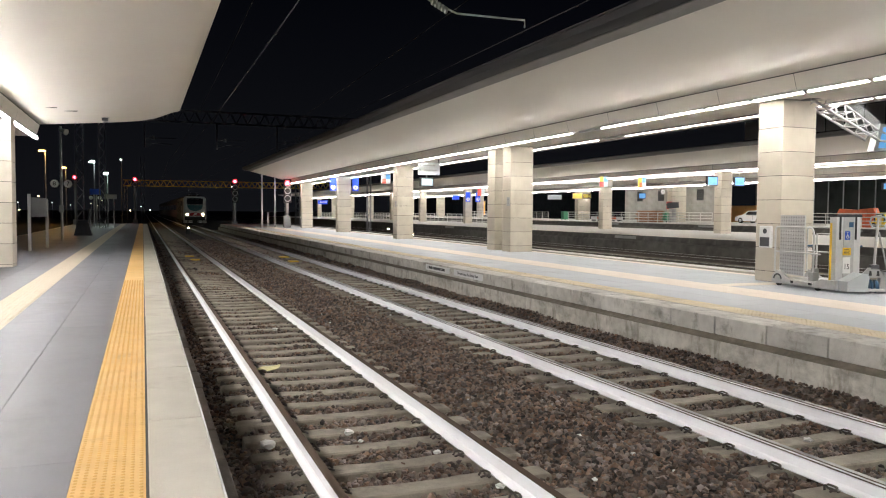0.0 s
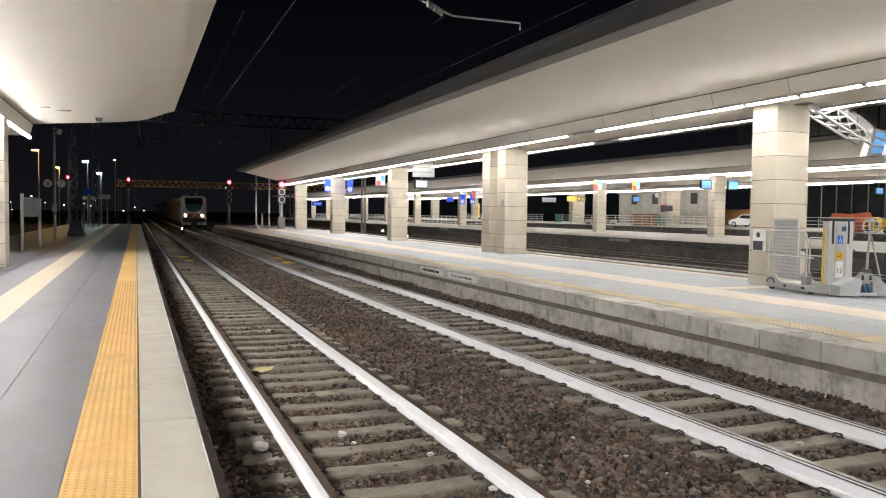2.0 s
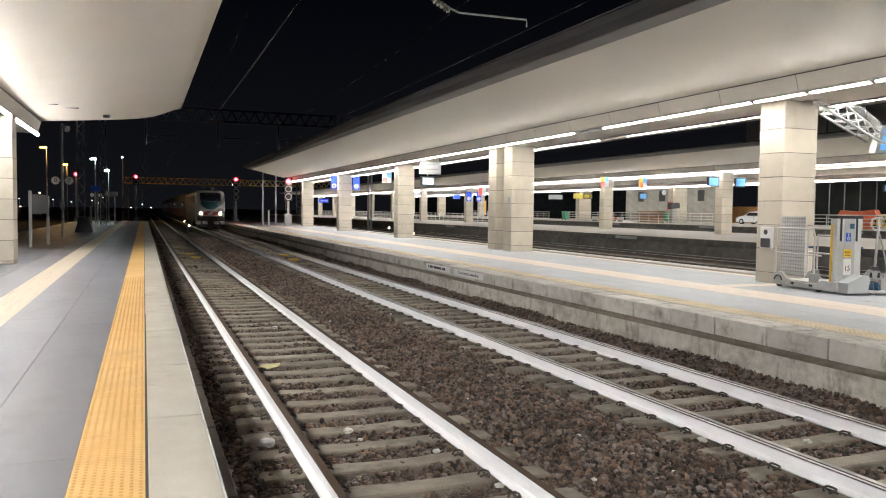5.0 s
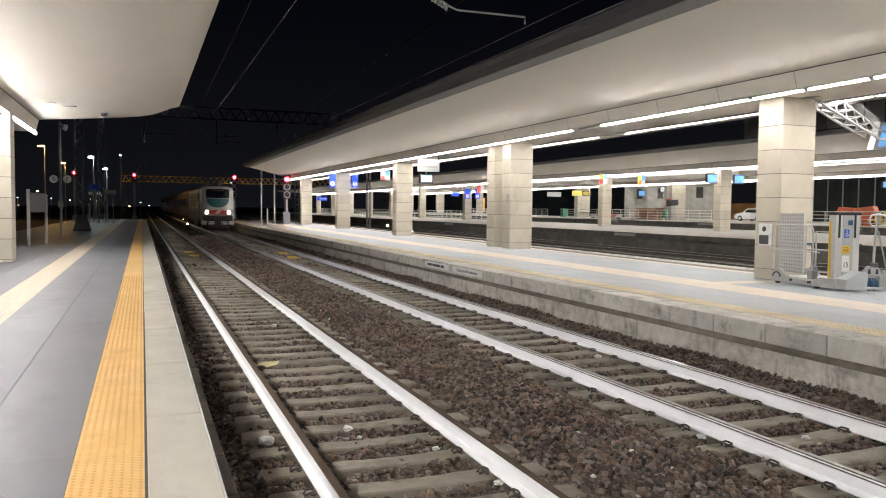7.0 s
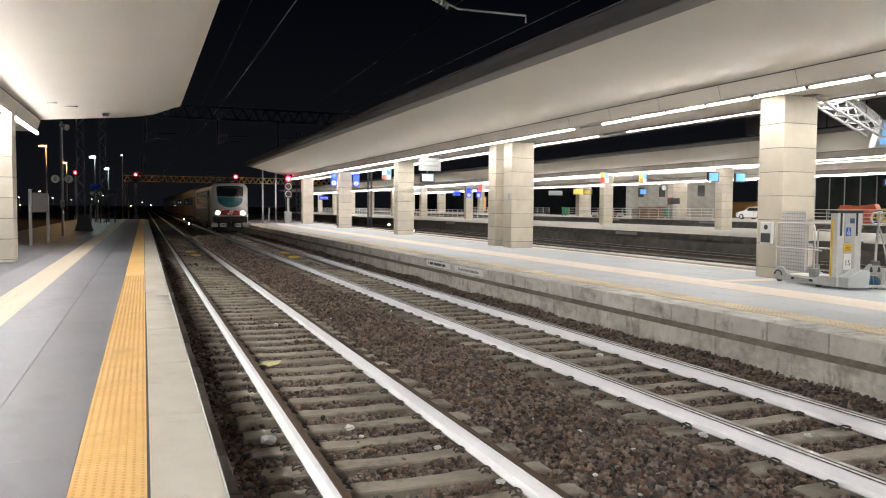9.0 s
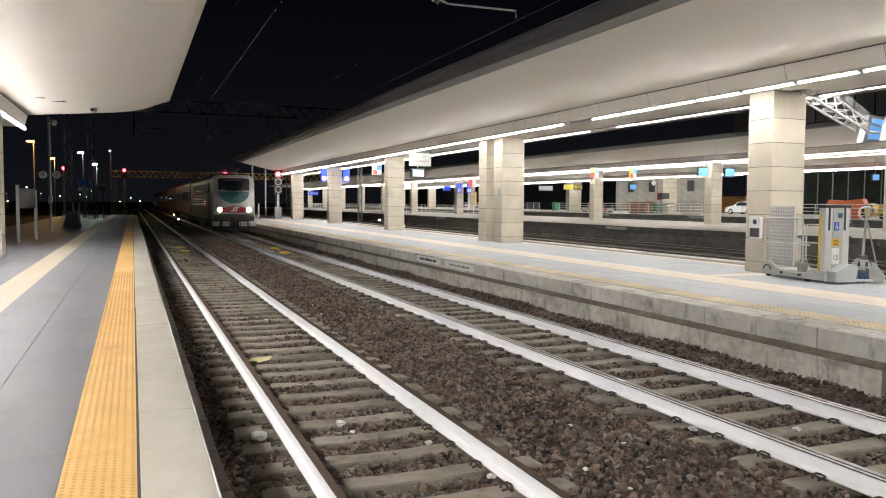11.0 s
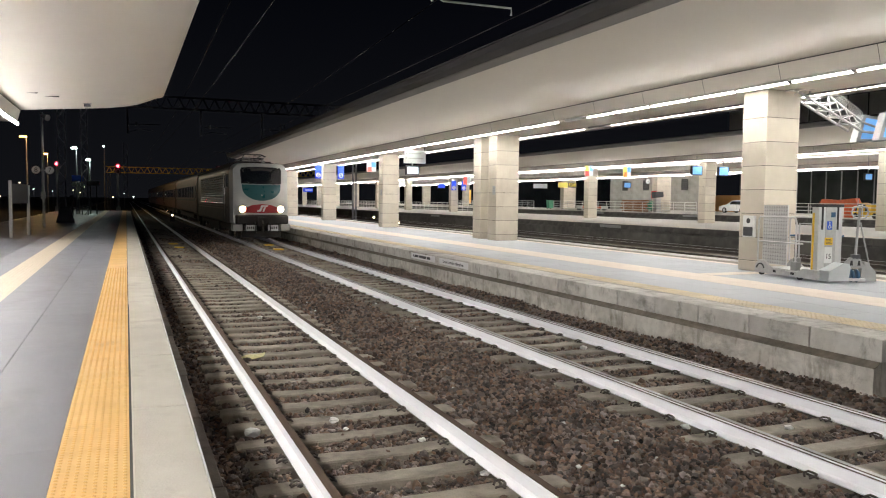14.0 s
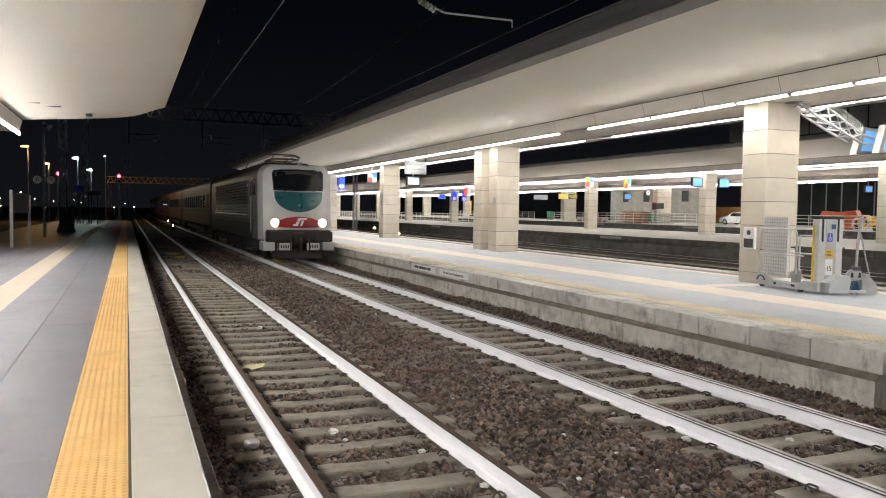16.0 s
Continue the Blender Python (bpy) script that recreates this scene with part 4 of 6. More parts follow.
        part("corner_skirt", Geo().box(s * 1.15 - 0.22, s * 1.15 + 0.22, 0.0, 0.9, 0.50, 0.84, ch=0.03), LOCO, t, "light grey corner skirt")
        pl = part("number_plate", Geo().box(s * 0.56 - 0.27, s * 0.56 + 0.27, -0.09, -0.05, 0.52, 0.80), WHITEP, t, "white plate with dark bars")
        b = Geo()
        for i in range(4):
            b.box(s * 0.56 - 0.16 + i * 0.09, s * 0.56 - 0.11 + i * 0.09, -0.098, -0.09, 0.60, 0.72)
        part("bars", b, DARKP, pl)
        part("brake_hose", Geo().tube([(s * 0.34, -0.02, 0.95), (s * 0.36, -0.22, 0.85), (s * 0.36, -0.24, 0.55), (s * 0.30, -0.12, 0.42)], 0.028, 8), BLACK, t, smooth=True)
        part("brake_hose", Geo().tube([(s * 0.80, -0.02, 0.86), (s * 0.80, -0.14, 0.74), (s * 0.80, -0.14, 0.52), (s * 0.74, -0.06, 0.42)], 0.024, 8), BLACK, t, smooth=True)
    part("coupling", Geo().box(-0.2, 0.2, -0.16, 0.1, 0.72, 1.2, ch=0.03).tube([(0, -0.2, 1.0), (0, -0.36, 0.85), (0, -0.3, 0.45)], 0.05, 8), GRIME, t, "hanging screw coupling")
    part("snow_plough", Geo().prism([(0.15, 0.2), (0.35, 0.18), (0.4, 0.5), (0.2, 0.5)], -0.95, 0.95, axis="x"), GRIME, t, "grimy rail guard")
    # sides; LOCOSIDE and TEALSIDE carry their shade in the colour
    for s in (-1, 1):
        rp = part("side_panel", Geo().box(s * 1.464 - 0.006, s * 1.464 + 0.006, 3.25, 15.85, 1.74, 3.32), DARKP, t, "ribbed metal side panel")
        for k in range(12):
            z = 1.84 + k * 0.126
            bar("side_rib", (s * 1.472, 3.3, z), (s * 1.472, 15.8, z), 0.036, SILVER, rp, 8)
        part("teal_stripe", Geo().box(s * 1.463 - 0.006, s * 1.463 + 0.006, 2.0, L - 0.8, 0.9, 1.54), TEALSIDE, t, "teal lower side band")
        part("side_trim", Geo().box(s * 1.468 - 0.006, s * 1.468 + 0.006, 1.4, L - 0.7, 1.60, 1.67), DARKP, t)
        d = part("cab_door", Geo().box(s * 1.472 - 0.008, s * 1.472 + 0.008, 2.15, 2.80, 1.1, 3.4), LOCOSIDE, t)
        part("door_window", Geo().box(s * 1.482 - 0.005, s * 1.482 + 0.005, 2.28, 2.68, 2.55, 3.25), GLASS, d)
        part("grab_rail", Geo().tube([(s * 1.53, 2.08, 1.2), (s * 1.53, 2.08, 2.6)], 0.016, 6), ALU, d)
        part("cab_window", Geo().box(s * 1.45 - 0.03, s * 1.45 + 0.012, 1.45, 2.0, 2.65, 3.3), GLASS, t)
    part("underframe", Geo().box(-1.2, 1.2, 0.6, L - 0.5, 0.55, 0.9).box(-1.25, 1.25, 7.2, 11.8, 0.28, 0.9, ch=0.05), GRIME, t, "dark underframe boxes")
    # roof
    part("roof_skin", Geo().prism([(x * 1.012, 2.4 + (z - 2.4) * 1.012) for x, z in full if z > 3.58], 1.45, L - 0.4), GRIME, t, "dark grey roof skin", smooth=True)
    part("roof_hood", Geo().prism([(-1.05, 3.96), (1.05, 3.96), (0.85, 4.14), (-0.85, 4.14)], 2.6, 16.5), GRIME, t, "dark roof hood", m=pose(0, 0, -0.13))
    g = Geo()
    for k in range(6):
        g.box(-0.5, 0.5, 6.5 + k * 1.3, 7.3 + k * 1.3, 4.14, 4.30, ch=0.03)
    part("roof_equipment", g, GRIME, t, m=pose(0, 0, -0.13))
    ins = Geo()
    for sx in (-0.5, 0.5):
        for y in (2.9, 4.6, 5.6):
            for q in range(4):
                ins.disc((sx, y, 4.14 + q * 0.05), 0.07, 0.025, "z", 12)
    part("insulator", ins, GREYP, t, m=pose(0, 0, -0.13))
    pn = part("pantograph", Geo().tube([(-0.55, 2.9, 4.34), (0.55, 2.9, 4.34)], 0.035, 8).tube([(-0.55, 4.7, 4.34), (0.55, 4.7, 4.34)], 0.035, 8).tube([(-0.55, 2.9, 4.34), (-0.55, 4.7, 4.34)], 0.035, 8).tube([(0.55, 2.9, 4.34), (0.55, 4.7, 4.34)], 0.035, 8), DARKP, t, "folded pantograph base frame", m=pose(0, 0, -0.16))
    for s in (-1, 1):
        part("pantograph_arm", Geo().tube([(s * 0.35, 4.6, 4.38), (s * 0.45, 3.0, 4.48), (s * 0.25, 4.4, 4.55)], 0.022, 6), DARKP, pn)
    for y in (3.95, 4.22):
        part("contact_strip", Geo().tube([(-0.85, y, 4.48), (-0.6, y, 4.60), (0.6, y, 4.60), (0.85, y, 4.48)], 0.022, 6), DARKP, pn)
    # the raised rear pantograph
    g = Geo()
    g.tube([(0, 15.2, 4.2), (0, 13.6, 4.72), (0, 15.0, 5.24)], 0.03, 6)
    g.tube([(-0.75, 15.0, 5.22), (0.75, 15.0, 5.22)], 0.025, 6)
    part("pantograph", g, DARKP, t, "raised pantograph", m=pose(0, 0, -0.1))
    part("horn", Geo().tube([(0.25, 1.5, 4.03), (0.25, 0.95, 4.04)], 0.03, 8, 0, 0.06).tube([(-0.35, 1.7, 3.98), (-0.35, 1.7, 4.35)], 0.012, 6), GREYP, t, m=pose(0, 0, -0.13))
    for y in (4.3, 14.7):
        bogie(t, y, WHEELS)
    return t


LOCO_THING = locomotive()


def coach(index):
    t = thing("coach", "dim passenger coach with dull red and grey paint in the dark", "railway coach", pose(TRACK_X[1], 102.9 + 19.7 + index * 26.7, 0), group="coaches behind the locomotive")
    L = 26.1
    o = cab_outline(1.42, 0.95, 4.0, 0.55)
    g = Geo().prism(o, 0.0, L)
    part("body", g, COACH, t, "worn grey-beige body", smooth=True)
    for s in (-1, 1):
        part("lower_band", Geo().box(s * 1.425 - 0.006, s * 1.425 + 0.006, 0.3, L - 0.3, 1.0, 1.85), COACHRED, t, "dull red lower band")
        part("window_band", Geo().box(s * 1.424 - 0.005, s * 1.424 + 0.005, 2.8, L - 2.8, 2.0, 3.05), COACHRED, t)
        for k in range(10):
            y = 3.3 + k * 2.0
            w = part("window", Geo().box(s * 1.435 - 0.008, s * 1.435 + 0.008, y, y + 1.4, 2.08, 2.98, ch=0.006), DARKP, t)
            part("pane", Geo().box(s * 1.446 - 0.004, s * 1.446 + 0.004, y + 0.06, y + 1.34, 2.13, 2.93), GLASS, w)
        for y in (0.7, L - 1.7):
            d = part("door", Geo().box(s * 1.432 - 0.01, s * 1.432 + 0.01, y, y + 0.95, 1.05, 3.2), COACHRED, t)
            part("door_window", Geo().box(s * 1.445 - 0.004, s * 1.445 + 0.004, y + 0.2, y + 0.75, 2.1, 2.95), GLASS, d)
    part("gangway", Geo().box(-0.6, 0.6, -0.32, 0.0, 1.1, 3.3, ch=0.05), BLACK, t)
    part("roof_vents", Geo().box(-0.4, 0.4, 3, 8, 3.98, 4.12, ch=0.04).box(-0.4, 0.4, 16, 22, 3.98, 4.12, ch=0.04), GRIME, t)
    part("underframe", Geo().box(-1.2, 1.2, 6, 20, 0.45, 0.96, ch=0.05).box(-1.2, 1.2, 0, 26, 0.8, 0.96), GRIME, t)
    for s in (-1, 1):
        part("buffer", Geo().tube([(s * 0.88, 0.05, 1.06), (s * 0.88, -0.25, 1.06)], 0.15, 14), GRIME, t)
    for y in (3.6, L - 3.6):
        bogie(t, y, [])
    return t


COACHES = [coach(i) for i in range(5)]



# ---- things on the island platform ----
def ring(c, r, a0, a1, n, plane="xz"):
    out = []
    for k in range(n + 1):
        a = radians(a0 + (a1 - a0) * k / n)
        out.append((c[0] + r * math.cos(a), c[1], c[2] + r * math.sin(a)))
    return out


def wheelchair_lift():
    """A mobile platform lift; x runs along its length, its front looks along -y."""
    t = thing("wheelchair_lift", "grey mobile wheelchair lift with upright ramp parked beside a pillar", "wheelchair lift", pose(12.966, 13.345, PLAT_Z, 0, 0, -97) @ Matrix.Diagonal((1.04, 1, 1, 1)))
    across = pose(1.80, 0.06, 0, 0, 0, 90) @ Matrix.Diagonal((0.90, 1, 1, 1)) @ pose(-1.42, 0, 0)
    base = part("base_frame", Geo().prism([(0.0, 0.05), (0.03, 0.22), (0.14, 0.33), (0.30, 0.33), (0.42, 0.22), (0.55, 0.17), (1.25, 0.13), (1.45, 0.24), (1.85, 0.24), (1.85, 0.05)], -0.03, 0.03), GALV, t, "grey steel side frame")
    part("base_frame", Geo().prism([(0.0, 0.05), (0.03, 0.22), (0.14, 0.33), (0.30, 0.33), (0.42, 0.22), (0.55, 0.17), (1.25, 0.13), (1.45, 0.24), (1.85, 0.24), (1.85, 0.05)], 0.80, 0.86), GALV, t)
    part("slot", Geo().box(0.60, 0.68, -0.036, -0.03, 0.09, 0.14), BLACK, base)
    part("slot", Geo().box(1.12, 1.22, -0.036, -0.03, 0.09, 0.14), BLACK, base)
    part("arch", Geo().tube(ring((0.20, -0.035, 0.13), 0.12, 10, 170, 8), 0.016, 6), DARKP, base)
    for x in (0.2, 1.35):
        part("caster", Geo().disc((x, -0.02, 0.075), 0.075, 0.05, "y", 16), BLACK, t, smooth=True)
        part("caster", Geo().disc((x, 0.80, 0.075), 0.075, 0.05, "y", 16), BLACK, t, smooth=True)
    part("floor_plate", Geo().box(0.25, 1.45, 0.03, 0.80, 0.14, 0.18), ALU, t)
    # upright checker-plate ramp
    rp = part("ramp", Geo().box(0.08, 0.82, 0.10, 0.13, 0.25, 1.53), ALU, t, "upright checker-plate ramp")
    d = Geo()
    for j in range(17):
        for i in range(10):
            x, z = 0.12 + i * 0.074, 0.29 + j * 0.075
            d.add([(x - 0.03, 0.099, z), (x, 0.099, z - 0.03), (x + 0.03, 0.099, z), (x, 0.099, z + 0.03), (x, 0.084, z)], [(0, 1, 4), (1, 2, 4), (2, 3, 4), (3, 0, 4)])
    part("checker_pattern", d, GALV, rp)
    # hand rails
    for y in (0.0, 0.82):
        g = Geo().tube([(0.06, y, 0.30), (0.06, y, 1.20), (0.10, y, 1.275), (1.10, y, 1.275), (1.17, y, 1.255), (1.21, y, 1.16), (1.21, y, 0.28)], 0.019, 8)
        g.tube([(0.06, y, 0.74), (1.40, y, 0.74)], 0.016, 8)
        part("handrail", g, ALU, t, "bent tubular handrail", smooth=True)
    part("handrail", Geo().tube([(0.95, 0.3, 0.3), (0.95, 0.3, 1.15), (1.4, 0.3, 1.15)], 0.018, 8), ALU, t, smooth=True)
    part("bracket", Geo().box(0.86, 0.98, 0.24, 0.34, 0.2, 0.42, ch=0.01), GREYP, t)
    part("bracket", Geo().box(1.1, 1.24, -0.02, 0.1, 0.18, 0.36, ch=0.01), GREYP, t)
    part("grip", Geo().tube([(0.82, 0.2, 0.89), (0.98, 0.2, 0.90)], 0.022, 8), WHEELBLUE, t)
    # mast
    mast = part("mast", Geo().box(1.42, 2.05, 0.06, 0.24, 0.1, 1.52, ch=0.012), ALU, t, "aluminium lifting mast", m=across)
    part("top_cap", Geo().box(1.40, 2.07, 0.04, 0.26, 1.50, 1.56, ch=0.01), BLACK, mast)
    for x in (1.49, 1.90):
        part("slot", Geo().box(x, x + 0.05, 0.054, 0.062, 1.05, 1.50), BLACK, mast)
    part("centre_panel", Geo().box(1.60, 1.87, 0.046, 0.06, 0.2, 1.5), GALV, mast, "flat metal centre panel")
    part("yellow_edge", Geo().box(1.40, 1.418, 0.17, 0.21, 0.12, 1.38), YEL, mast, "yellow edge strip")
    part("wheelchair_sign", Geo().box(1.63, 1.76, 0.038, 0.046, 1.05, 1.22), BLUE, mast, "blue wheelchair symbol sign")
    g = Geo().disc((1.69, 0.030, 1.19), 0.012, 0.006, "y", 10)
    g.tube([(1.688, 0.033, 1.175), (1.688, 0.033, 1.13), (1.715, 0.033, 1.13), (1.728, 0.033, 1.095)], 0.007, 6)
    g.tube(ring((1.69, 0.033, 1.108), 0.03, 120, 400, 10), 0.006, 6)
    part("symbol", g, WHITEP, mast)
    part("yellow_label", Geo().box(1.58, 1.79, 0.038, 0.046, 0.74, 0.89), YEL, mast)
    bars = Geo()
    for k in range(4):
        bars.box(1.61, 1.61 + 0.15 - 0.03 * (k % 2), 0.034, 0.038, 0.765 + k * 0.028, 0.776 + k * 0.028)
    part("bars", bars, DARKP, mast)
    part("number_sheet", Geo().box(1.58, 1.78, 0.036, 0.046, 0.38, 0.70), WHITEP, mast, "white sheet with a number")
    part("writing", text_mesh("15", 0.15, DARKP), None, mast, m=pose(1.68, 0.032, 0.51) @ FACE_S)
    part("logo_shape", Geo().box(1.73, 1.84, 0.038, 0.046, 1.30, 1.40), WHEELBLUE, mast, "small blue logo shape")
    # drive unit
    part("cover", Geo().prism([(1.45, 0.04), (1.98, 0.04), (2.03, 0.30), (1.99, 0.38), (1.85, 0.40), (1.47, 0.24)], -0.22, 0.12), BOARD, t, "white drive cover", m=across)
    part("arm_stub", Geo().tube([(2.05, 0.1, 0.9), (2.14, 0.1, 0.92)], 0.02, 8), WHEELBLUE, t, m=across)
    return t


wheelchair_lift()


def pallet_truck():
    """A steering unit with blue wheels and a looped tow handle."""
    t = thing("tow_unit", "grey steering unit with blue wheels and looped tow handle", "hand truck", pose(13.36, 11.32, PLAT_Z, 0, 0, -30) @ Matrix.Diagonal((0.84, 1, 1, 1)))
    part("housing", Geo().prism([(-0.04, 0.2), (-0.04, 0.03), (0.02, 0.03), (0.02, 0.30), (0.34, 0.30), (0.34, 0.03), (0.40, 0.03), (0.40, 0.32), (0.30, 0.48), (0.06, 0.50), (-0.04, 0.40)], 0.0, 0.05), GREYP, t, "grey wheel housing")
    part("housing", Geo().prism([(0.40, 0.03), (0.68, 0.03), (0.66, 0.22), (0.45, 0.42), (0.40, 0.42)], 0.0, 0.3), GREYP, t)
    part("bumper", Geo().box(-0.03, 0.40, -0.08, 0.0, 0.03, 0.09, ch=0.01), GALV, t)
    for x in (0.09, 0.21):
        w = part("wheel", Geo().disc((x, 0.06, 0.13), 0.11, 0.08, "x", 24), WHEELBLUE, t, "blue wheel", smooth=True)
        part("tyre", Geo().tube([(x + 0.04, 0.06 + 0.105 * math.cos(a), 0.13 + 0.105 * math.sin(a)) for a in [k * math.tau / 20 for k in range(21)]], 0.03, 6), WHEELBLUE, w, smooth=True)
    slots = Geo()
    for x in (0.07, 0.24):
        slots.prism([(x, 0.34), (x + 0.07, 0.34), (x + 0.055, 0.44), (x + 0.015, 0.44)], -0.004, 0.0)
    part("slots", slots, BLACK, t)
    part("handle_shaft", Geo().tube([(0.20, 0.05, 0.46), (0.23, 0.05, 1.0), (0.27, 0.05, 1.5)], 0.032, 8), GREYP, t, smooth=True)
    part("brace", Geo().tube([(0.55, 0.05, 0.25), (0.29, 0.05, 1.2)], 0.018, 8), GREYP, t)
    part("loop_handle", Geo().tube([(0.27, 0.05, 1.28), (0.14, 0.05, 1.30), (0.08, 0.05, 1.40), (0.12, 0.05, 1.5), (0.27, 0.05, 1.53), (0.42, 0.05, 1.5), (0.46, 0.05, 1.40), (0.40, 0.05, 1.30), (0.27, 0.05, 1.28)], 0.02, 8), GALV, t, "looped grip", smooth=True)
    part("hinge", Geo().box(0.12, 0.30, 0.0, 0.12, 0.46, 0.56, ch=0.01), DARKP, t)


pallet_truck()


def ticket_validator(m):
    t = thing("ticket_validator", "small grey ticket validator box fixed to a pillar", "ticket machine", m)
    part("case", Geo().box(-0.07, 0, -0.17, 0.17, 0, 0.50, ch=0.012), WHITEP, t)
    part("slot_panel", Geo().box(-0.085, -0.07, -0.14, 0.14, 0.03, 0.24, ch=0.004), DARKP, t, "dark slot panel")
    part("badge", Geo().disc((-0.075, 0.0, 0.38), 0.06, 0.006, "x", 16), DARKP, t)
    return t


ticket_validator(pose(13.40, 13.99, 1.33))


def platform_sign(x, y, z, w, h, digit, flip):
    t = thing("platform_sign", "blue hanging platform number sign with white numeral disc", "sign", pose(x, y, z), group="blue platform number signs")
    part("panel", Geo().box(-w / 2, w / 2, -0.05, 0.05, -h, 0, ch=0.006), LITBLUE, t)
    dsc = part("numeral_disc", Geo().disc((0, -0.06, -h * 0.74), w * 0.38, 0.01, "y", 24), LITWHITE, t)
    part("writing", text_mesh(digit, w * 0.8, BLUE), None, dsc, m=pose(0, -0.065, -h * 0.74) @ FACE_S)
    part("hanger", Geo().tube([(0, 0, 0), (0, 0, (4.94 if x > 20 else 4.69) - z)], 0.02, 6), GALV, t)


platform_sign(12.86, 55.5, 4.52, 0.46, 0.94, "6", 1)
platform_sign(14.52, 55.5, 4.52, 0.46, 0.94, "5", 1)
platform_sign(35.0 + 0.1, 83.0, 4.4, 0.55, 1.1, "4", 1)
platform_sign(35.0 + 1.35, 83.0, 4.4, 0.55, 1.1, "3", 1)


def poster_panel(m, w, h, cells, label, hang=0.3):
    t = thing("information_panel", label, "sign", m)
    part("panel", Geo().box(-w / 2, w / 2, -0.04, 0.04, -h, 0, ch=0.006), WHITEP, t)
    for a, b, c, d, mt in cells:
        part("field", Geo().box(-w / 2 + a * w, -w / 2 + b * w, -0.048, -0.04, -h * d, -h * c), mt, t)
    if hang:
        part("hanger", Geo().tube([(0, 0, 0), (0, 0, hang)], 0.02, 6), GALV, t)


poster_panel(pose(13.35, 44.0, 4.30), 0.56, 0.58, ((0.05, 0.5, 0.05, 0.5, LITWHITE), (0.5, 0.95, 0.05, 0.5, SCREEN), (0.05, 0.5, 0.5, 0.95, LITRED), (0.5, 0.95, 0.5, 0.95, LITWHITE)), "backlit red white and blue information panel hanging from the canopy", 0.42)


def hanging_board():
    t = thing("hanging_sign", "white hanging direction board with faint grey lines", "sign", pose(13.13, 36, 3.90))
    part("board", Geo().box(-0.56, 0.56, -0.04, 0.04, 0, 0.62, ch=0.006), BOARD, t, "white board")
    b = Geo()
    b.box(-0.48, -0.42, -0.05, -0.04, 0.42, 0.52)
    b.box(-0.34, 0.30, -0.05, -0.04, 0.44, 0.50)
    b.box(-0.48, -0.42, -0.05, -0.04, 0.2, 0.3)
    b.box(-0.34, 0.42, -0.05, -0.04, 0.21, 0.27)
    part("bars", b, GREYP, t)
    for x in (-0.52, 0.52):
        part("hanger", Geo().tube([(x, 0, 0.6), (x, 0, 0.80)], 0.03, 8), DARKP, t)


hanging_board()


def truss_arm(name, m, screen, group):
    """A triangular lattice arm that carries a pair of screens; it runs along x from the beam, down and out."""
    t = thing(name, "grey lattice arm with coiled bird spikes carrying a departure screen", "screen arm", m, group)
    a0, b0, c0 = Vector((0, 0, 0)), Vector((0.02, 0.55, 0.12)), Vector((0.62, 0.25, 0.30))
    a1, b1, c1 = Vector((2.0, -0.02, -0.80)), Vector((2.02, 0.38, -0.76)), Vector((2.2, 0.18, -0.55))
    frame_ = Geo()
    for p, q in ((a0, a1), (b0, b1), (c0, c1)):
        frame_.tube([p, q], 0.032, 8)
    part("chord", frame_, GALV, t, "tubular chords", smooth=True)
    n = 6
    for k in range(n):
        u, v = k / n, (k + 1) / n
        A, B, C = a0.lerp(a1, u), b0.lerp(b1, u), c0.lerp(c1, u)
        A2, B2, C2 = a0.lerp(a1, v), b0.lerp(b1, v), c0.lerp(c1, v)
        for p, q in ((A, C2), (C, A2), (B, C2), (A, B2), (A, B), (B, C)):
            bar("lacing_bar", p, q, 0.014, GALV, t)
    head = Geo()
    head.tube([(-0.15, -0.05, 0.02), (0.2, -0.05, 0.1), (0.75, -0.05, 0.2), (0.78, 0.55, 0.24), (0.0, 0.6, 0.1), (-0.15, -0.05, 0.02)], 0.028, 6)
    head.box(0.3, 0.42, -0.08, -0.02, 0.06, 0.24).box(0.62, 0.7, -0.08, -0.02, 0.1, 0.3)
    part("bracket", head, GREYP, t, "dark mounting bracket")
    sp = Geo()
    c2 = [c0.lerp(c1, 0.12 + 0.0075 * k * 0.98) for k in range(118)]
    pts = [p + Vector((0.05 * math.sin(k * 1.3), 0.10 * math.cos(k * 1.3), 0.12 + 0.10 * math.sin(k * 1.3))) for k, p in enumerate(c2)]
    sp.tube(pts, 0.006, 4)
    part("bird_coil", sp, ALU, t, "coiled wire bird deterrent")
    part("yoke", Geo().tube([a1, a1 + Vector((0.6, 0, -0.02))], 0.032, 8).tube([c1, c1 + Vector((0.5, 0, -0.1))], 0.03, 8), GALV, t)
    for y0, tip in ((-0.25, -1), (0.35, 1)):
        s = part("screen", Geo().prism([(2.15, -1.02), (2.98, -0.98), (3.12, -0.40), (2.36, -0.36)], y0 - 0.09, y0 + 0.09), GALV, t, "grey cased monitor")
        part("display", Geo().prism([(2.30, -0.94), (2.92, -0.91), (3.03, -0.48), (2.45, -0.44)], y0 - 0.098, y0 - 0.09), screen, s, "glowing display")


truss_arm("screen_arm", pose(13.98, 13.3, 4.62), SCREEN, "screen arms")
truss_arm("screen_arm", pose(13.0, 38.0, 4.64) @ Matrix.Diagonal((0.4, 0.4, 0.4, 1)), LITPALE, "screen arms")


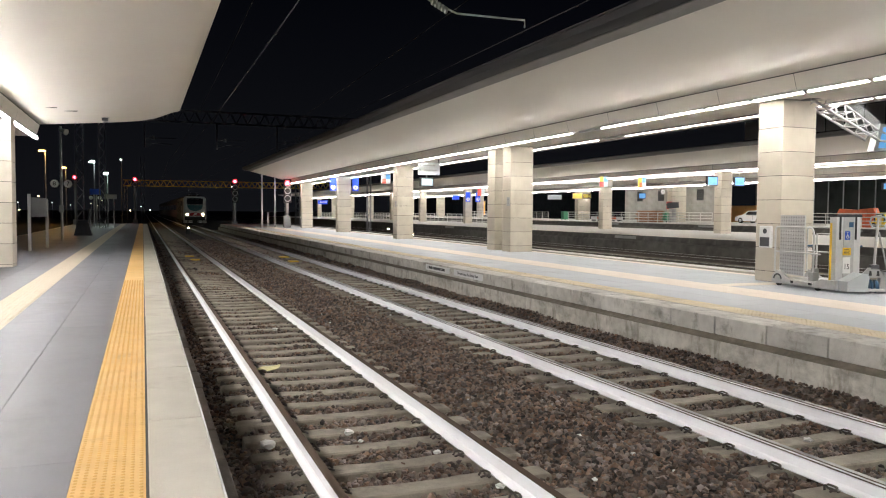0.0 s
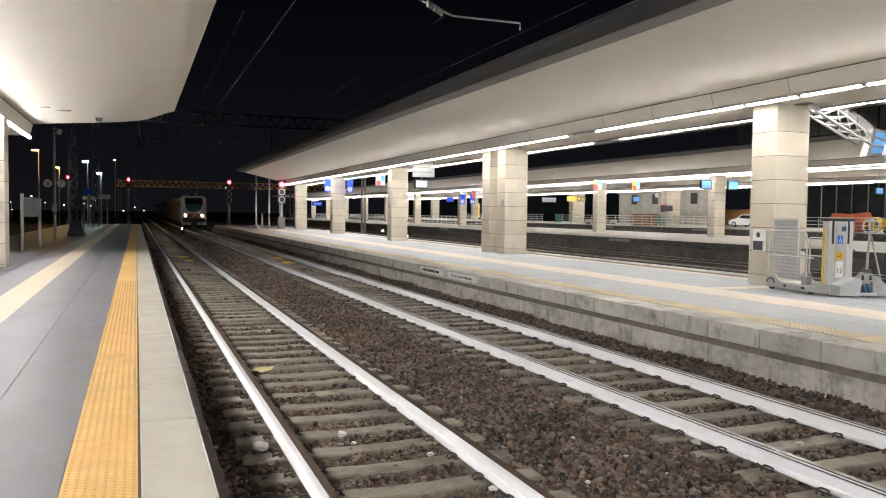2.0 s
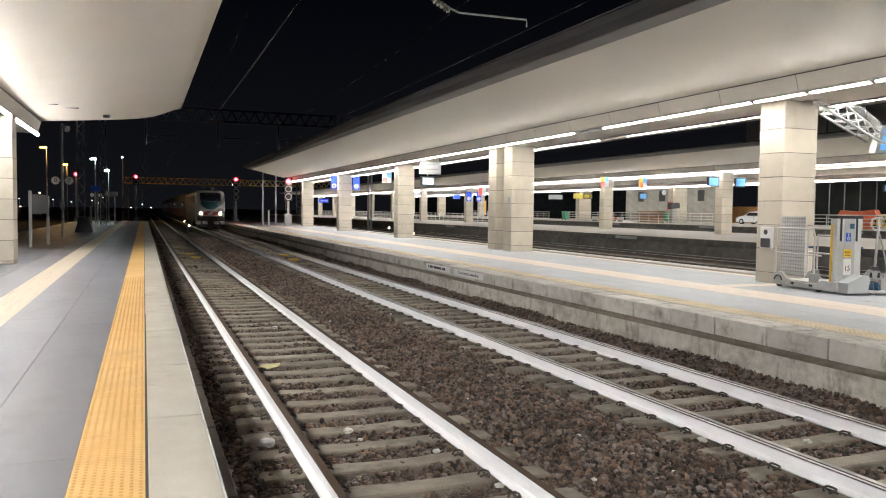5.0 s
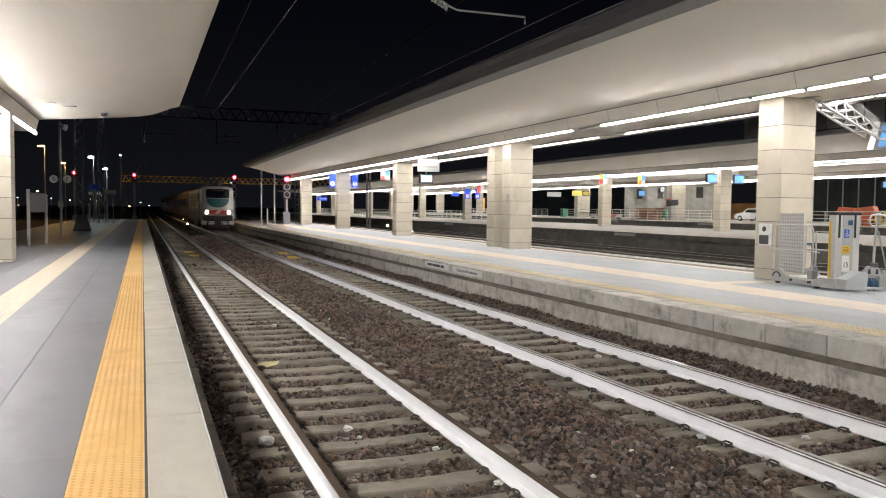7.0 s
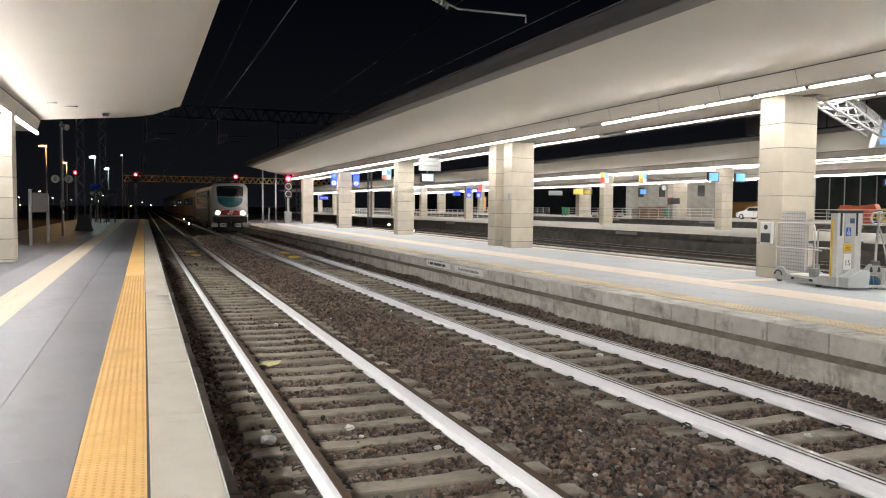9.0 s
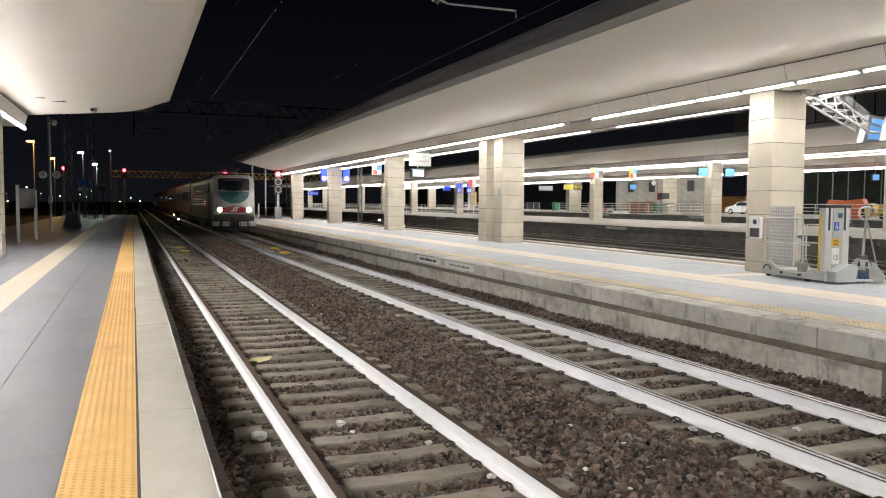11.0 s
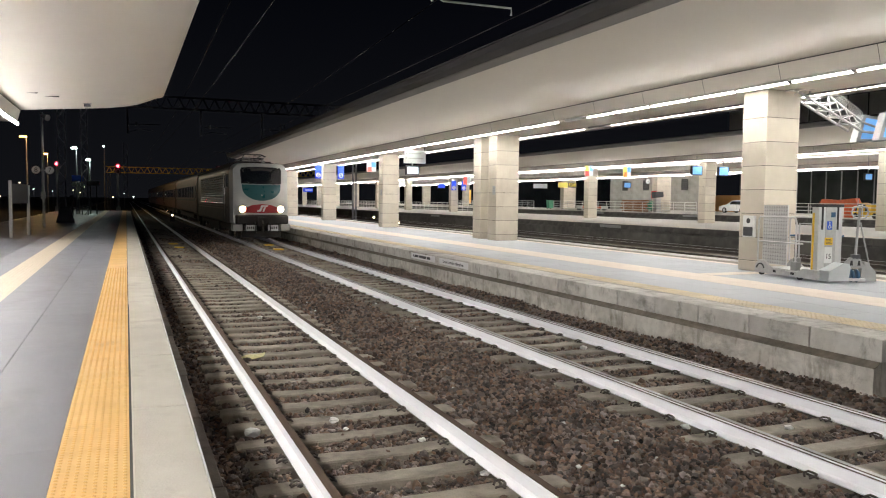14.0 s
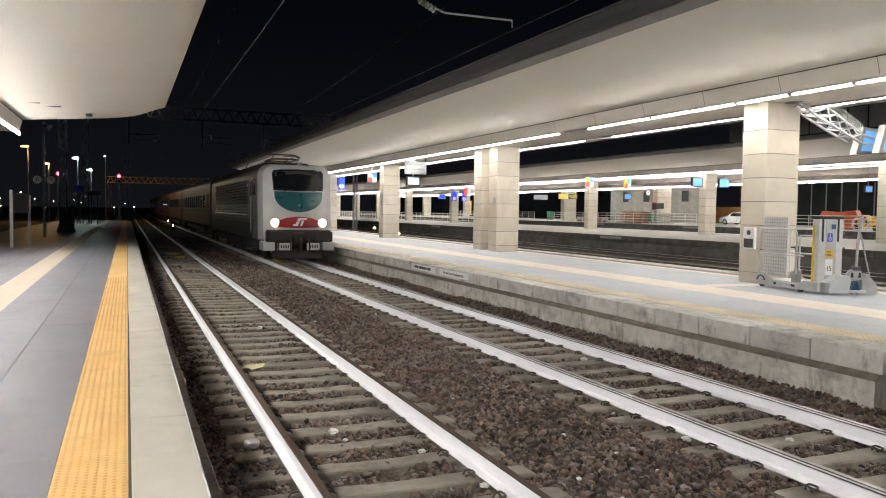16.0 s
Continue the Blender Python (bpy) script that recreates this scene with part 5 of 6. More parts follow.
def monitor(x, y, z, w, h, mt, label):
    t = thing("departure_screen", label, "screen", pose(x, y, z))
    part("case", Geo().box(-w / 2, w / 2, -0.08, 0.08, -h, 0, ch=0.02), DARKP, t)
    part("display", Geo().box(-w / 2 + 0.06, w / 2 - 0.06, -0.088, -0.08, -h + 0.06, -0.06), mt, t)
    part("hanger", Geo().tube([(0, 0, 0), (0, 0, (5.75 if x > 45 else 5.36 if x < 35 else 4.95) - z if x > 20 else 4.7 - z)], 0.025, 6), GALV, t)


monitor(13.12, 36.3, 3.80, 0.70, 0.46, LITPALE, "lit departure screen below a hanging board")
monitor(34.55, 41.0, 4.55, 0.85, 0.62, SCREEN, "blue departure screen beside a far pillar")
monitor(36.75, 41.0, 4.55, 0.85, 0.62, SCREEN, "blue departure screen beside a far pillar")
monitor(50.5, 71.0, 4.3, 0.9, 0.62, SCREEN, "small blue screen on a distant canopy")
poster_panel(pose(34.3, 53.4, 5.0), 0.75, 0.8, ((0.0, 0.5, 0.0, 0.5, LITYEL), (0.5, 1, 0, 0.5, SCREEN), (0, 0.5, 0.5, 1, LITRED), (0.5, 1, 0.5, 1, LITWHITE)), "coloured backlit information panel on a far platform", 0.36)
poster_panel(pose(34.3, 48.3, 4.72), 0.65, 0.75, ((0.0, 0.5, 0.0, 1.0, LITYEL), (0.5, 1, 0, 0.5, SCREEN), (0.1, 0.5, 0.5, 1, LITRED), (0.5, 1, 0.5, 1, LITWHITE)), "coloured backlit information panel on a far platform", 0.64)
poster_panel(pose(51.5, 86.0, 4.55), 1.5, 0.62, ((0, 1, 0, 1, LITYEL),), "yellow lit sign on a distant platform", 1.25)
poster_panel(pose(47.6, 85.0, 4.3), 1.9, 0.55, ((0, 1, 0, 1, LITWHITE),), "white lit direction board on a distant platform", 1.5)
poster_panel(pose(33.8, 98.0, 4.6), 1.3, 0.6, ((0, 1, 0, 1, LITWHITE),), "white lit direction board on a far platform", 0.78)
poster_panel(pose(35.6, 88.0, 4.12), 0.9, 0.5, ((0, 1, 0, 1, LITBLUE),), "blue lit sign on a far platform", 1.25)
poster_panel(pose(32.7, 150.0, 4.2), 1.9, 0.75, ((0, 1, 0, 1, LITBLUE), (0.2, 0.95, 0.3, 0.7, LITWHITE)), "blue station name board with white bars", 1.2)
poster_panel(pose(33.2, 75.0, 4.6), 0.8, 0.8, ((0, 0.5, 0, 1, LITRED), (0.5, 1, 0, 1, LITWHITE)), "red and white lit information panel on a far platform", 0.8)


poster_panel(pose(51.6, 84.0, 4.5), 1.3, 0.6, ((0, 1, 0, 1, DARKP), (0.08, 0.92, 0.15, 0.85, LITYEL)), "amber departure board in a dark case on a distant platform", 1.25)
monitor(50.0, 40.9, 4.42, 0.75, 0.5, SCREEN, "blue departure screen under the distant canopy")


# ---- behind the far platforms ----
def railing(x, y0, y1, z, label):
    t = thing("railing", label, "railing", pose(x, y0, z), group="platform railings")
    L = y1 - y0
    for k, h in enumerate((1.05, 0.78, 0.51, 0.24)):
        part("rail_bar", Geo().tube([(0, 0, h), (0, L, h)], 0.03, 6), WHITERAIL, t)
    n = int(L / 1.6)
    me = Geo().tube([(0, 0, 0), (0, 0, 1.08)], 0.035, 6).mesh("post", WHITERAIL)
    for k in range(n + 1):
        part("post", me, None, t, m=pose(0, k * L / n, 0))


railing(49.0, 58, 84, 1.14, "grey tubular railing on a distant platform")
railing(49.5, 90, 116, 1.14, "grey tubular railing on a distant platform")
railing(37.4, 76, 176, 0.79, "white tubular railing on a far platform")
railing(49.0, 34, 50, 1.14, "grey tubular railing near an orange barrier")


def back_building():
    b = thing("building_wall", "bare concrete station wall with small dark vents", "building", kind="structure")
    part("wall", Geo().box(62, 62.4, 73.0, 91.0, 1.14, 6.3), WALLB, b)
    me = Geo().box(-0.004, 0.0, 0.006, 2.24, 0.006, 1.0).mesh("wall_panel", WALLB)
    for k in range(8):
        for j in range(5):
            part("wall_panel", me, None, b, m=pose(61.985 - random.uniform(0, 0.015), 73.0 + k * 2.25, 1.15 + j * 1.02))
    for y in (75.5, 83.0, 87.5):
        v = part("vent", Geo().box(61.93, 62.0, y - 0.6, y + 0.6, 3.7, 5.0), BLACK, b, "dark louvred vent")
        for q in range(5):
            part("slat", Geo().box(61.90, 61.94, y - 0.55, y + 0.55, 3.8 + q * 0.24, 3.86 + q * 0.24), DARKP, v)
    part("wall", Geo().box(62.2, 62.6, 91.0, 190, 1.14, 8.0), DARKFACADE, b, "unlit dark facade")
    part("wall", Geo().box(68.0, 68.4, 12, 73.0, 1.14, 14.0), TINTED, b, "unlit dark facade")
    # the amber light is this wall's own colour
    part("amber_lit_wall", Geo().box(66.9, 67.4, 69.0, 77.0, 1.14, 3.1), AMBERLIT, b, "boundary wall coloured as if lit amber")
    me = Geo().box(-0.1, 0.0, 0, 0.08, 0, 4.4).mesh("facade_post", GREYP)
    for k in range(22):
        part("facade_post", me, None, b, m=pose(67.9, 30 + k * 1.9, 1.14))
    g = Geo()
    for k in range(18):
        g.box(67.95, 68.0, 32 + k * 2.4, 34.2 + k * 2.4, 11.0, 13.2)
    part("upper_panels", g, GREYP, b, "grey upper facade panels")
    for y in (139.0, 203.0 - 28.0):
        d = part("lit_door", Geo().box(62.05, 62.2, y - 0.9, y + 0.9, 1.2, 4.4), DARKP, b, "doorway with amber light behind it")
        for q in (-0.55, 0.55):
            part("pane", Geo().box(62.02, 62.05, y + q - 0.35, y + q + 0.35, 1.5, 4.2), LITAMBER, d)
    part("roof_slab", Geo().box(61, 69, 73.1, 190, 8.0, 8.3), ROOF_GAPS, b)
    part("roof_slab", Geo().box(67.5, 72, 12, 73, 14.0, 14.3), ROOF_GAPS, b)


back_building()


def plank_stack():
    t = thing("timber_stack", "stack of brown timber boards on a distant platform", "timber", pose(52.5, 70.5, 1.14))
    me = Geo().box(-0.5, 0.5, 0, 3.4, 0, 0.14, ch=0.01).mesh("board", PLANK)
    for k in range(8):
        part("board", me, None, t, m=pose(random.uniform(-0.1, 0.1), random.uniform(-0.3, 0.3), k * 0.16, 0, 0, random.uniform(-3, 3)))


plank_stack()


def orange_barrier():
    t = thing("barrier", "orange plastic mesh barrier around stacked material", "barrier", pose(51.5, 43.1, 1.14) @ Matrix.Diagonal((1, 0.76, 0.92, 1)))
    part("mesh_wrap", Geo().prism([(-0.2, 0), (4.4, 0), (4.4, 1.15), (4.1, 1.55), (2.2, 1.45), (0.1, 1.62), (-0.2, 1.2)], 0, 0.5, axis="x"), ORANGE, t, "orange netting")
    g = Geo()
    for k in range(6):
        g.box(-0.03, 0.0, -0.1 + k * 0.9, -0.05 + k * 0.9, 0, 1.15)
        g.box(-0.02, 0.0, -0.1, 4.4, 0.1 + k * 0.18, 0.13 + k * 0.18)
    part("net_bars", g, ORANGE, t)
    part("pole", Geo().tube([(0, -0.3, 0), (0, -0.3, 1.5)], 0.03, 8), GALV, t)


orange_barrier()


def yellow_machine():
    t = thing("site_machine", "small yellow construction machine with round drum", "machine", pose(49.8, 40.3, 1.14))
    part("drum", Geo().disc((-0.3, 0.6, 0.62), 0.52, 0.6, "x", 24), YEL, t, "yellow drum", smooth=True)
    part("ring", Geo().tube([(-0.34, 0.6 + 0.42 * math.cos(a), 0.62 + 0.42 * math.sin(a)) for a in [k * math.tau / 20 for k in range(21)]], 0.06, 6), DARKP, t)
    part("frame", Geo().box(-0.4, 0.4, -0.9, 1.3, 0.25, 0.45, ch=0.03).box(-0.3, 0.3, -0.9, -0.2, 0.45, 1.0, ch=0.05), YEL, t)
    for y in (-0.6, 1.0):
        part("wheel", Geo().disc((-0.45, y, 0.2), 0.2, 0.12, "x", 16), BLACK, t)


yellow_machine()


def parked_car():
    """x across, y along; the nose points to +y."""
    t = thing("car", "white hatchback car parked beyond the platforms", "car", pose(60.0, 62.3, 1.14) @ Matrix.Diagonal((1, 1, 0.92, 1)))
    prof = [(0.0, 0.30), (0.05, 0.75), (0.35, 0.92), (0.75, 1.38), (1.2, 1.46), (2.2, 1.42), (2.95, 0.98), (3.8, 0.82), (4.1, 0.62), (4.12, 0.28), (3.6, 0.22), (0.4, 0.22)]
    part("body", Geo().prism(prof, -0.85, 0.85, axis="x"), WHITEP, t, "white painted body")
    part("side_window", Geo().prism([(0.62, 0.95), (0.95, 1.34), (2.15, 1.34), (2.75, 0.97)], -0.86, -0.852, axis="x"), GLASS, t)
    for y in (0.78, 3.3):
        w = part("wheel", Geo().disc((-0.88, y, 0.31), 0.31, 0.2, "x", 24), BLACK, t, smooth=True)
        part("rim", Geo().disc((-0.89, y, 0.31), 0.19, 0.02, "x", 20), ALU, w)
        part("wheel", Geo().disc((0.68, y, 0.31), 0.31, 0.2, "x", 24), BLACK, t, smooth=True)
    part("headlight", Geo().box(-0.86, -0.6, 3.8, 4.08, 0.6, 0.75), ALU, t)
    part("mirror", Geo().box(-1.02, -0.85, 2.5, 2.65, 0.95, 1.08, ch=0.02), WHITEP, t)
    part("door_seam", Geo().box(-0.856, -0.85, 1.55, 1.57, 0.35, 0.95), DARKP, t)


parked_car()


def ticket_machine(x, y, z):
    t = thing("ticket_kiosk", "grey ticket kiosk on a distant platform", "ticket machine", pose(x, y, z))
    part("pedestal", Geo().box(-0.3, 0.3, -0.25, 0.25, 0, 1.5, ch=0.02), GALV, t)
    part("hood", Geo().prism([(-0.5, 1.5), (0.6, 1.6), (0.55, 2.2), (-0.5, 2.15)], -0.3, 0.3), DARKP, t)


ticket_machine(53.4, 69.5, 1.14)


def wheeled_bin(x, y, z):
    t = thing("wheeled_bin", "green plastic wheeled bin on a distant platform", "bin", pose(x, y, z), group="green wheeled bins")
    part("body", Geo().prism([(-0.3, 0.1), (0.3, 0.1), (0.36, 1.05), (-0.36, 1.05)], -0.35, 0.35), GREENP, t)
    part("lid", Geo().prism([(-0.38, 1.05), (0.38, 1.05), (0.36, 1.13), (-0.36, 1.16)], -0.38, 0.38), GREENP, t)
    for s in (-0.25, 0.25):
        part("wheel", Geo().disc((s - 0.03, 0.3, 0.12), 0.12, 0.06, "x", 14), BLACK, t)


wheeled_bin(51.7, 89.6, 1.14)
wheeled_bin(54.2, 71.6, 1.14)


def barrier_fence(x, y0, y1, z):
    t = thing("barrier_fence", "red and white site barrier panels on a distant platform", "barrier", pose(x, y0, z), group="site barriers")
    n = int((y1 - y0) / 1.4)
    for k in range(n):
        part("panel", Geo().box(-0.03, 0.03, k * 1.4, k * 1.4 + 1.3, 0.15, 0.55), ORANGE if k % 2 else WHITEP, t)
        part("foot", Geo().box(-0.3, 0.3, k * 1.4 + 0.6, k * 1.4 + 0.7, 0, 0.15), DARKP, t)


barrier_fence(52.5, 77.5, 84.5, 1.14)
t = thing("fire_cabinet", "red fire cabinet on a distant pillar", "cabinet", pose(55.32, 72.6, 2.6))
part("case", Geo().box(-0.15, 0.15, -0.3, 0.3, 0, 0.85, ch=0.02), REDP, t)
part("handle", Geo().box(-0.18, -0.15, 0.2, 0.3, 0.4, 0.6), DARKP, t)
t = thing("station_clock", "round white platform clock under a distant canopy", "clock", pose(53.0, 70.8, 4.45))
part("case", Geo().disc((0, -0.1, 0), 0.30, 0.2, "y", 24), DARKP, t)
part("face", Geo().disc((0, -0.11, 0), 0.27, 0.012, "y", 24), LITWHITE, t)
part("pointers", Geo().box(-0.015, 0.015, -0.122, -0.112, 0, 0.25).box(0, 0.17, -0.122, -0.112, -0.015, 0.015), BLACK, t)
part("hanger", Geo().tube([(0, 0, 0.3), (0, 0, 1.25)], 0.03, 6), GALV, t)


# ---- near platform and its far end ----
def info_board():
    t = thing("notice_board", "grey notice board on two posts at the platform end", "notice board", pose(-3.72, 33.0, PLAT_Z))
    part("post", Geo().box(-0.23, -0.13, -0.9, -0.8, 0, 2.1, ch=0.01), GREYP, t)
    part("post", Geo().box(0.10, 0.20, 1.5, 1.6, 0, 1.95, ch=0.01), GREYP, t)
    part("panel", Geo().add([(-0.16, -0.82, 1.25), (0.12, 1.52, 1.25), (0.12, 1.52, 1.98), (-0.16, -0.82, 1.98), (-0.12, -0.84, 1.25), (0.16, 1.50, 1.25), (0.16, 1.50, 1.98), (-0.12, -0.84, 1.98)], [(0, 1, 2, 3), (7, 6, 5, 4), (0, 4, 5, 1), (3, 2, 6, 7), (0, 3, 7, 4), (1, 5, 6, 2)]), DARKP, t, "dark panel")


info_board()


def number_pole():
    t = thing("sign_pole", "tall grey pole with two round white track number discs", "sign post", pose(-3.73, 42.5, PLAT_Z))
    part("pole", Geo().tube([(0, 0, 0), (0, 0, 5.6)], 0.07, 12, 0, 0.05), GREYP, t, smooth=True)
    for s, d in ((-1, "8"), (1, "7")):
        ds = part("number_disc", Geo().disc((s * 0.30, -0.06, 2.80), 0.20, 0.03, "y", 28), WHITEP, t, "white disc with dark rim")
        part("rim", Geo().tube([(s * 0.30 + 0.2 * math.cos(a), -0.06, 2.80 + 0.2 * math.sin(a)) for a in [k * math.tau / 24 for k in range(25)]], 0.014, 6), DARKP, ds)
        part("writing", text_mesh(d, 0.30, DARKP), None, ds, m=pose(s * 0.30, -0.064, 2.80) @ FACE_S)
    part("bracket", Geo().box(-0.35, 0.35, -0.03, 0.03, 2.78, 2.82), GREYP, t)
    part("loudspeaker", Geo().tube([(-0.05, -0.05, 5.45), (0.28, -0.35, 5.30)], 0.05, 10, 0, 0.16), GREYP, t, smooth=True)
    part("junction_box", Geo().box(-0.1, 0.1, -0.15, -0.05, 1.4, 1.75, ch=0.01), GREYP, t)


number_pole()


def hopper():
    t = thing("grit_bin", "dark tapered grit bin on the platform", "bin", pose(-3.33, 51.0, PLAT_Z))
    vs = [(-0.5, -0.4, 0), (0.5, -0.4, 0), (0.5, 0.4, 0), (-0.5, 0.4, 0), (-0.27, -0.25, 0.88), (0.27, -0.25, 0.88), (0.27, 0.25, 0.88), (-0.27, 0.25, 0.88)]
    part("body", Geo().add(vs, [(3, 2, 1, 0), (4, 5, 6, 7), (0, 1, 5, 4), (1, 2, 6, 5), (2, 3, 7, 6), (3, 0, 4, 7)]), DARKP, t)
    part("lid", Geo().box(-0.3, 0.3, -0.28, 0.28, 0.88, 0.94, ch=0.01), DARKP, t)
    part("bollard", Geo().tube([(0.30, 0.6, 0), (0.30, 0.6, 1.6)], 0.1, 10), DARKP, t)


hopper()


def lattice_mast(x, y, h, w=0.45, z=-0.3):
    t = thing("catenary_mast", "dark lattice catenary mast beside the track", "mast", pose(x, y, z), group="catenary masts")
    for sx in (-1, 1):
        for sy in (-1, 1):
            part("leg", Geo().box(sx * w / 2 - 0.03, sx * w / 2 + 0.03, sy * w / 2 - 0.03, sy * w / 2 + 0.03, 0, h), MASTP, t)
    n = int(h / 0.6)
    for k in range(n):
        a, b = (-1, 1) if k % 2 else (1, -1)
        for sy in (-1, 1):
            bar("lacing_bar", (a * w / 2, sy * w / 2, k * 0.6), (b * w / 2, sy * w / 2, k * 0.6 + 0.6), 0.018, MASTP, t, 5)
    return t


lattice_mast(-4.1, 60, 8.6)
lattice_mast(-3.2, 72, 11.4)
lattice_mast(17.8, 96, 11.4)
lattice_mast(24.0, 72, 11.4)
lattice_mast(0.0, 112, 9.5)


def portal(y, x0, x1, z, h, material, drops, name, label):
    t = thing(name, label, "gantry", pose(0, y, z), group="gantries")
    for zz in (0, h):
        for yy in (-0.3, 0.3):
            part("chord", Geo().box(x0, x1, yy - 0.04, yy + 0.04, zz - 0.05, zz + 0.05), material, t)
    n = int((x1 - x0) / h)
    for k in range(n):
        a, b = x0 + (x1 - x0) * k / n, x0 + (x1 - x0) * (k + 1) / n
        m_ = (a + b) / 2
        for yy in (-0.3, 0.3):
            bar("lacing_bar", (a, yy, 0), (m_, yy, h), 0.04, material, t, 5)
            bar("lacing_bar", (m_, yy, h), (b, yy, 0), 0.04, material, t, 5)
    for x in drops:
        d = part("drop_tube", Geo().tube([(x, 0, 0), (x, 0, -2.3)], 0.08, 8), material, t)
        part("cantilever", Geo().tube([(x, 0, -1.5), (x + 2.6, 0, -1.45)], 0.035, 6).tube([(x, 0, -2.2), (x + 0.9, 0, -1.9), (x + 2.2, 0, -2.0)], 0.03, 6), material, d)
        part("insulator", Geo().disc((x + 0.7, 0, -1.62), 0.11, 0.3, "z", 10), GREYP, d)
    return t


portal(72, -3.2, 24.0, 9.8, 1.0, MASTP, (0.2, 6.2, 11.5), "catenary_gantry", "dark lattice catenary gantry spanning the tracks")
portal(140, -3.0, 34.0, 6.1, 0.95, YEL, (), "signal_gantry", "yellow-lit lattice gantry far down the line")
g = Geo()
for x in (-2.6, 33.5):
    lattice_mast(x, 140, 6.6)


def wires():
    for cx in TRACK_X:
        t = thing("overhead_wire", "thin contact wire and catenary above the track", "overhead wire", pose(cx, 0, 0), group="overhead wires")
        part("contact_wire", Geo().tube([(0.2 * math.sin(y * 0.06), y, 5.28) for y in range(-14, 240, 6)], 0.009, 5), WIRE, t)
        sag = lambda y: 6.45 - 0.55 * (1 - abs(((y - 12) % 60) / 30 - 1) ** 2)
        part("catenary_wire", Geo().tube([(0.0, y, sag(y)) for y in range(-14, 240, 3)], 0.010, 5), WIRE, t)
        if cx == TRACK_X[1]:
            arm = part("registration_arm", Geo().tube([(0, 12.1, 5.27), (0, 12.1, 5.39), (-1.15, 12.35, 5.45), (-2.3, 12.6, 5.95)], 0.016, 8), GALV, t, "grey registration arm")
            ins = Geo()
            for k in range(5):
                ins.disc((-1.35 - k * 0.06, 12.4, 5.5 + k * 0.03), 0.06, 0.03, "x", 12)
            part("insulator", ins, GREYP, arm)


wires()


def lamp_post(x, y, h, mt, label, z=0.5, arm=0.35, steel=None):
    t = thing("lamp_post", label, "street lamp", pose(x, y, z), group="yard lamps")
    part("pole", Geo().tube([(0, 0, 0), (0, 0, h)], 0.09, 10, 0, 0.05), steel or MASTP, t)
    hd = part("head", Geo().prism([(-arm, -0.05), (0.1, -0.02), (0.1, 0.1), (-arm * 0.6, 0.12)], -0.16, 0.16), GREYP, t, m=pose(0, 0, h))
    part("lens", Geo().box(-arm, 0.05, -0.14, 0.14, -0.12, -0.055).box(-arm, 0.05, -0.2, -0.16, -0.1, 0.02), mt, hd)


lamp_post(-4.75, 90, 6.65, LAMP_W, "white platform lamp on a tall pole", arm=0.5)
lamp_post(-3.55, 92, 5.55, LAMP_W, "white platform lamp on a tall pole", arm=0.4)
lamp_post(-3.0, 130, 10.1, LAMP_W, "small cold white yard lamp", z=-0.3, arm=0.2)
lamp_post(-13.3, 128, 11.0, LAMP_O, "amber yard lamp on a tall mast", z=-0.3, arm=0.9)
lamp_post(-10.6, 128, 8.6, LAMP_O, "amber yard lamp on a tall mast", z=-0.3, arm=0.7)
lamp_post(13.6, 130, 6.3, LAMP_W, "small cold white yard lamp", z=-0.3, arm=0.2)


def signal(x, y, z0, h, heads, lit, label):
    t = thing("rail_signal", label, "railway signal", pose(x, y, z0), group="railway signals")
    part("post", Geo().tube([(0, 0.15, 0), (0, 0.15, h)], 0.09, 10), GALV, t)
    n = heads
    b = part("backboard", Geo().box(-0.36, 0.36, -0.03, 0.03, h - 0.72 * n, h, ch=0.01), BLACK, t, "black backboard")
    for k in range(n):
        zc = h - 0.36 - 0.70 * k
        part("hood", Geo().tube([(0.27 * math.cos(a), -0.10, zc + 0.27 * math.sin(a)) for a in [q * math.tau / 20 for q in range(21)]], 0.035, 6), GALV, b, "grey lamp ring")
        part("lamp", Geo().disc((0, -0.08, zc), 0.17 if k == lit else 0.2, 0.04, "y", 18), LAMP_R if k == lit else BLACK, b)
    part("ladder", Geo().tube([(-0.15, 0.4, 0), (-0.15, 0.4, h)], 0.02, 5).tube([(0.15, 0.4, 0), (0.15, 0.4, h)], 0.02, 5), GALV, t)
    part("cabinet", Geo().box(-0.3, 0.3, 0.0, 0.5, 0, 1.1, ch=0.02), GREYP, t)


# far yard lights and the amber lamps that light the gantry
rng = random.Random(8)
for k in range(16):
    y = rng.uniform(190, 300)
    lamp_post(-0.155 * y + rng.uniform(0, 0.17) * y, y, rng.uniform(2.0, 5.5), CABLE_LIT if k % 3 else LAMP_W, "tiny far yard lamp", z=-0.3, arm=0.25)
for x, y, z, power in ((-13.6, 128.0, 10.6, 750), (-10.9, 128.0, 8.2, 750)):
    li = bpy.data.lights.new("amber_lamp", "POINT")
    li.energy, li.color, li.shadow_soft_size = power, (1.0, 0.6, 0.2), 0.3
    new("amber_lamp", li).location = (x, y - 0.6, z - 0.3)

for x, y, z in ((-5.0, 89.6, 7.0), (-3.75, 91.6, 5.9)):
    li = bpy.data.lights.new("platform_lamp", "POINT")
    li.energy, li.color, li.shadow_soft_size = 220, (0.80, 1.0, 0.90), 0.2
    new("platform_lamp", li).location = (x, y, z)
lattice_mast(19.0, 67.8, 8.5, 0.3)


signal(12.42, 72, PLAT_Z, 4.45, 3, 0, "three-lamp railway signal showing red at the platform end")
signal(10.2, 95, -0.3, 6.2, 4, 0, "railway signal showing red beside the far track")
signal(-0.95, 110, -0.3, 6.75, 2, 0, "tall railway signal showing red")
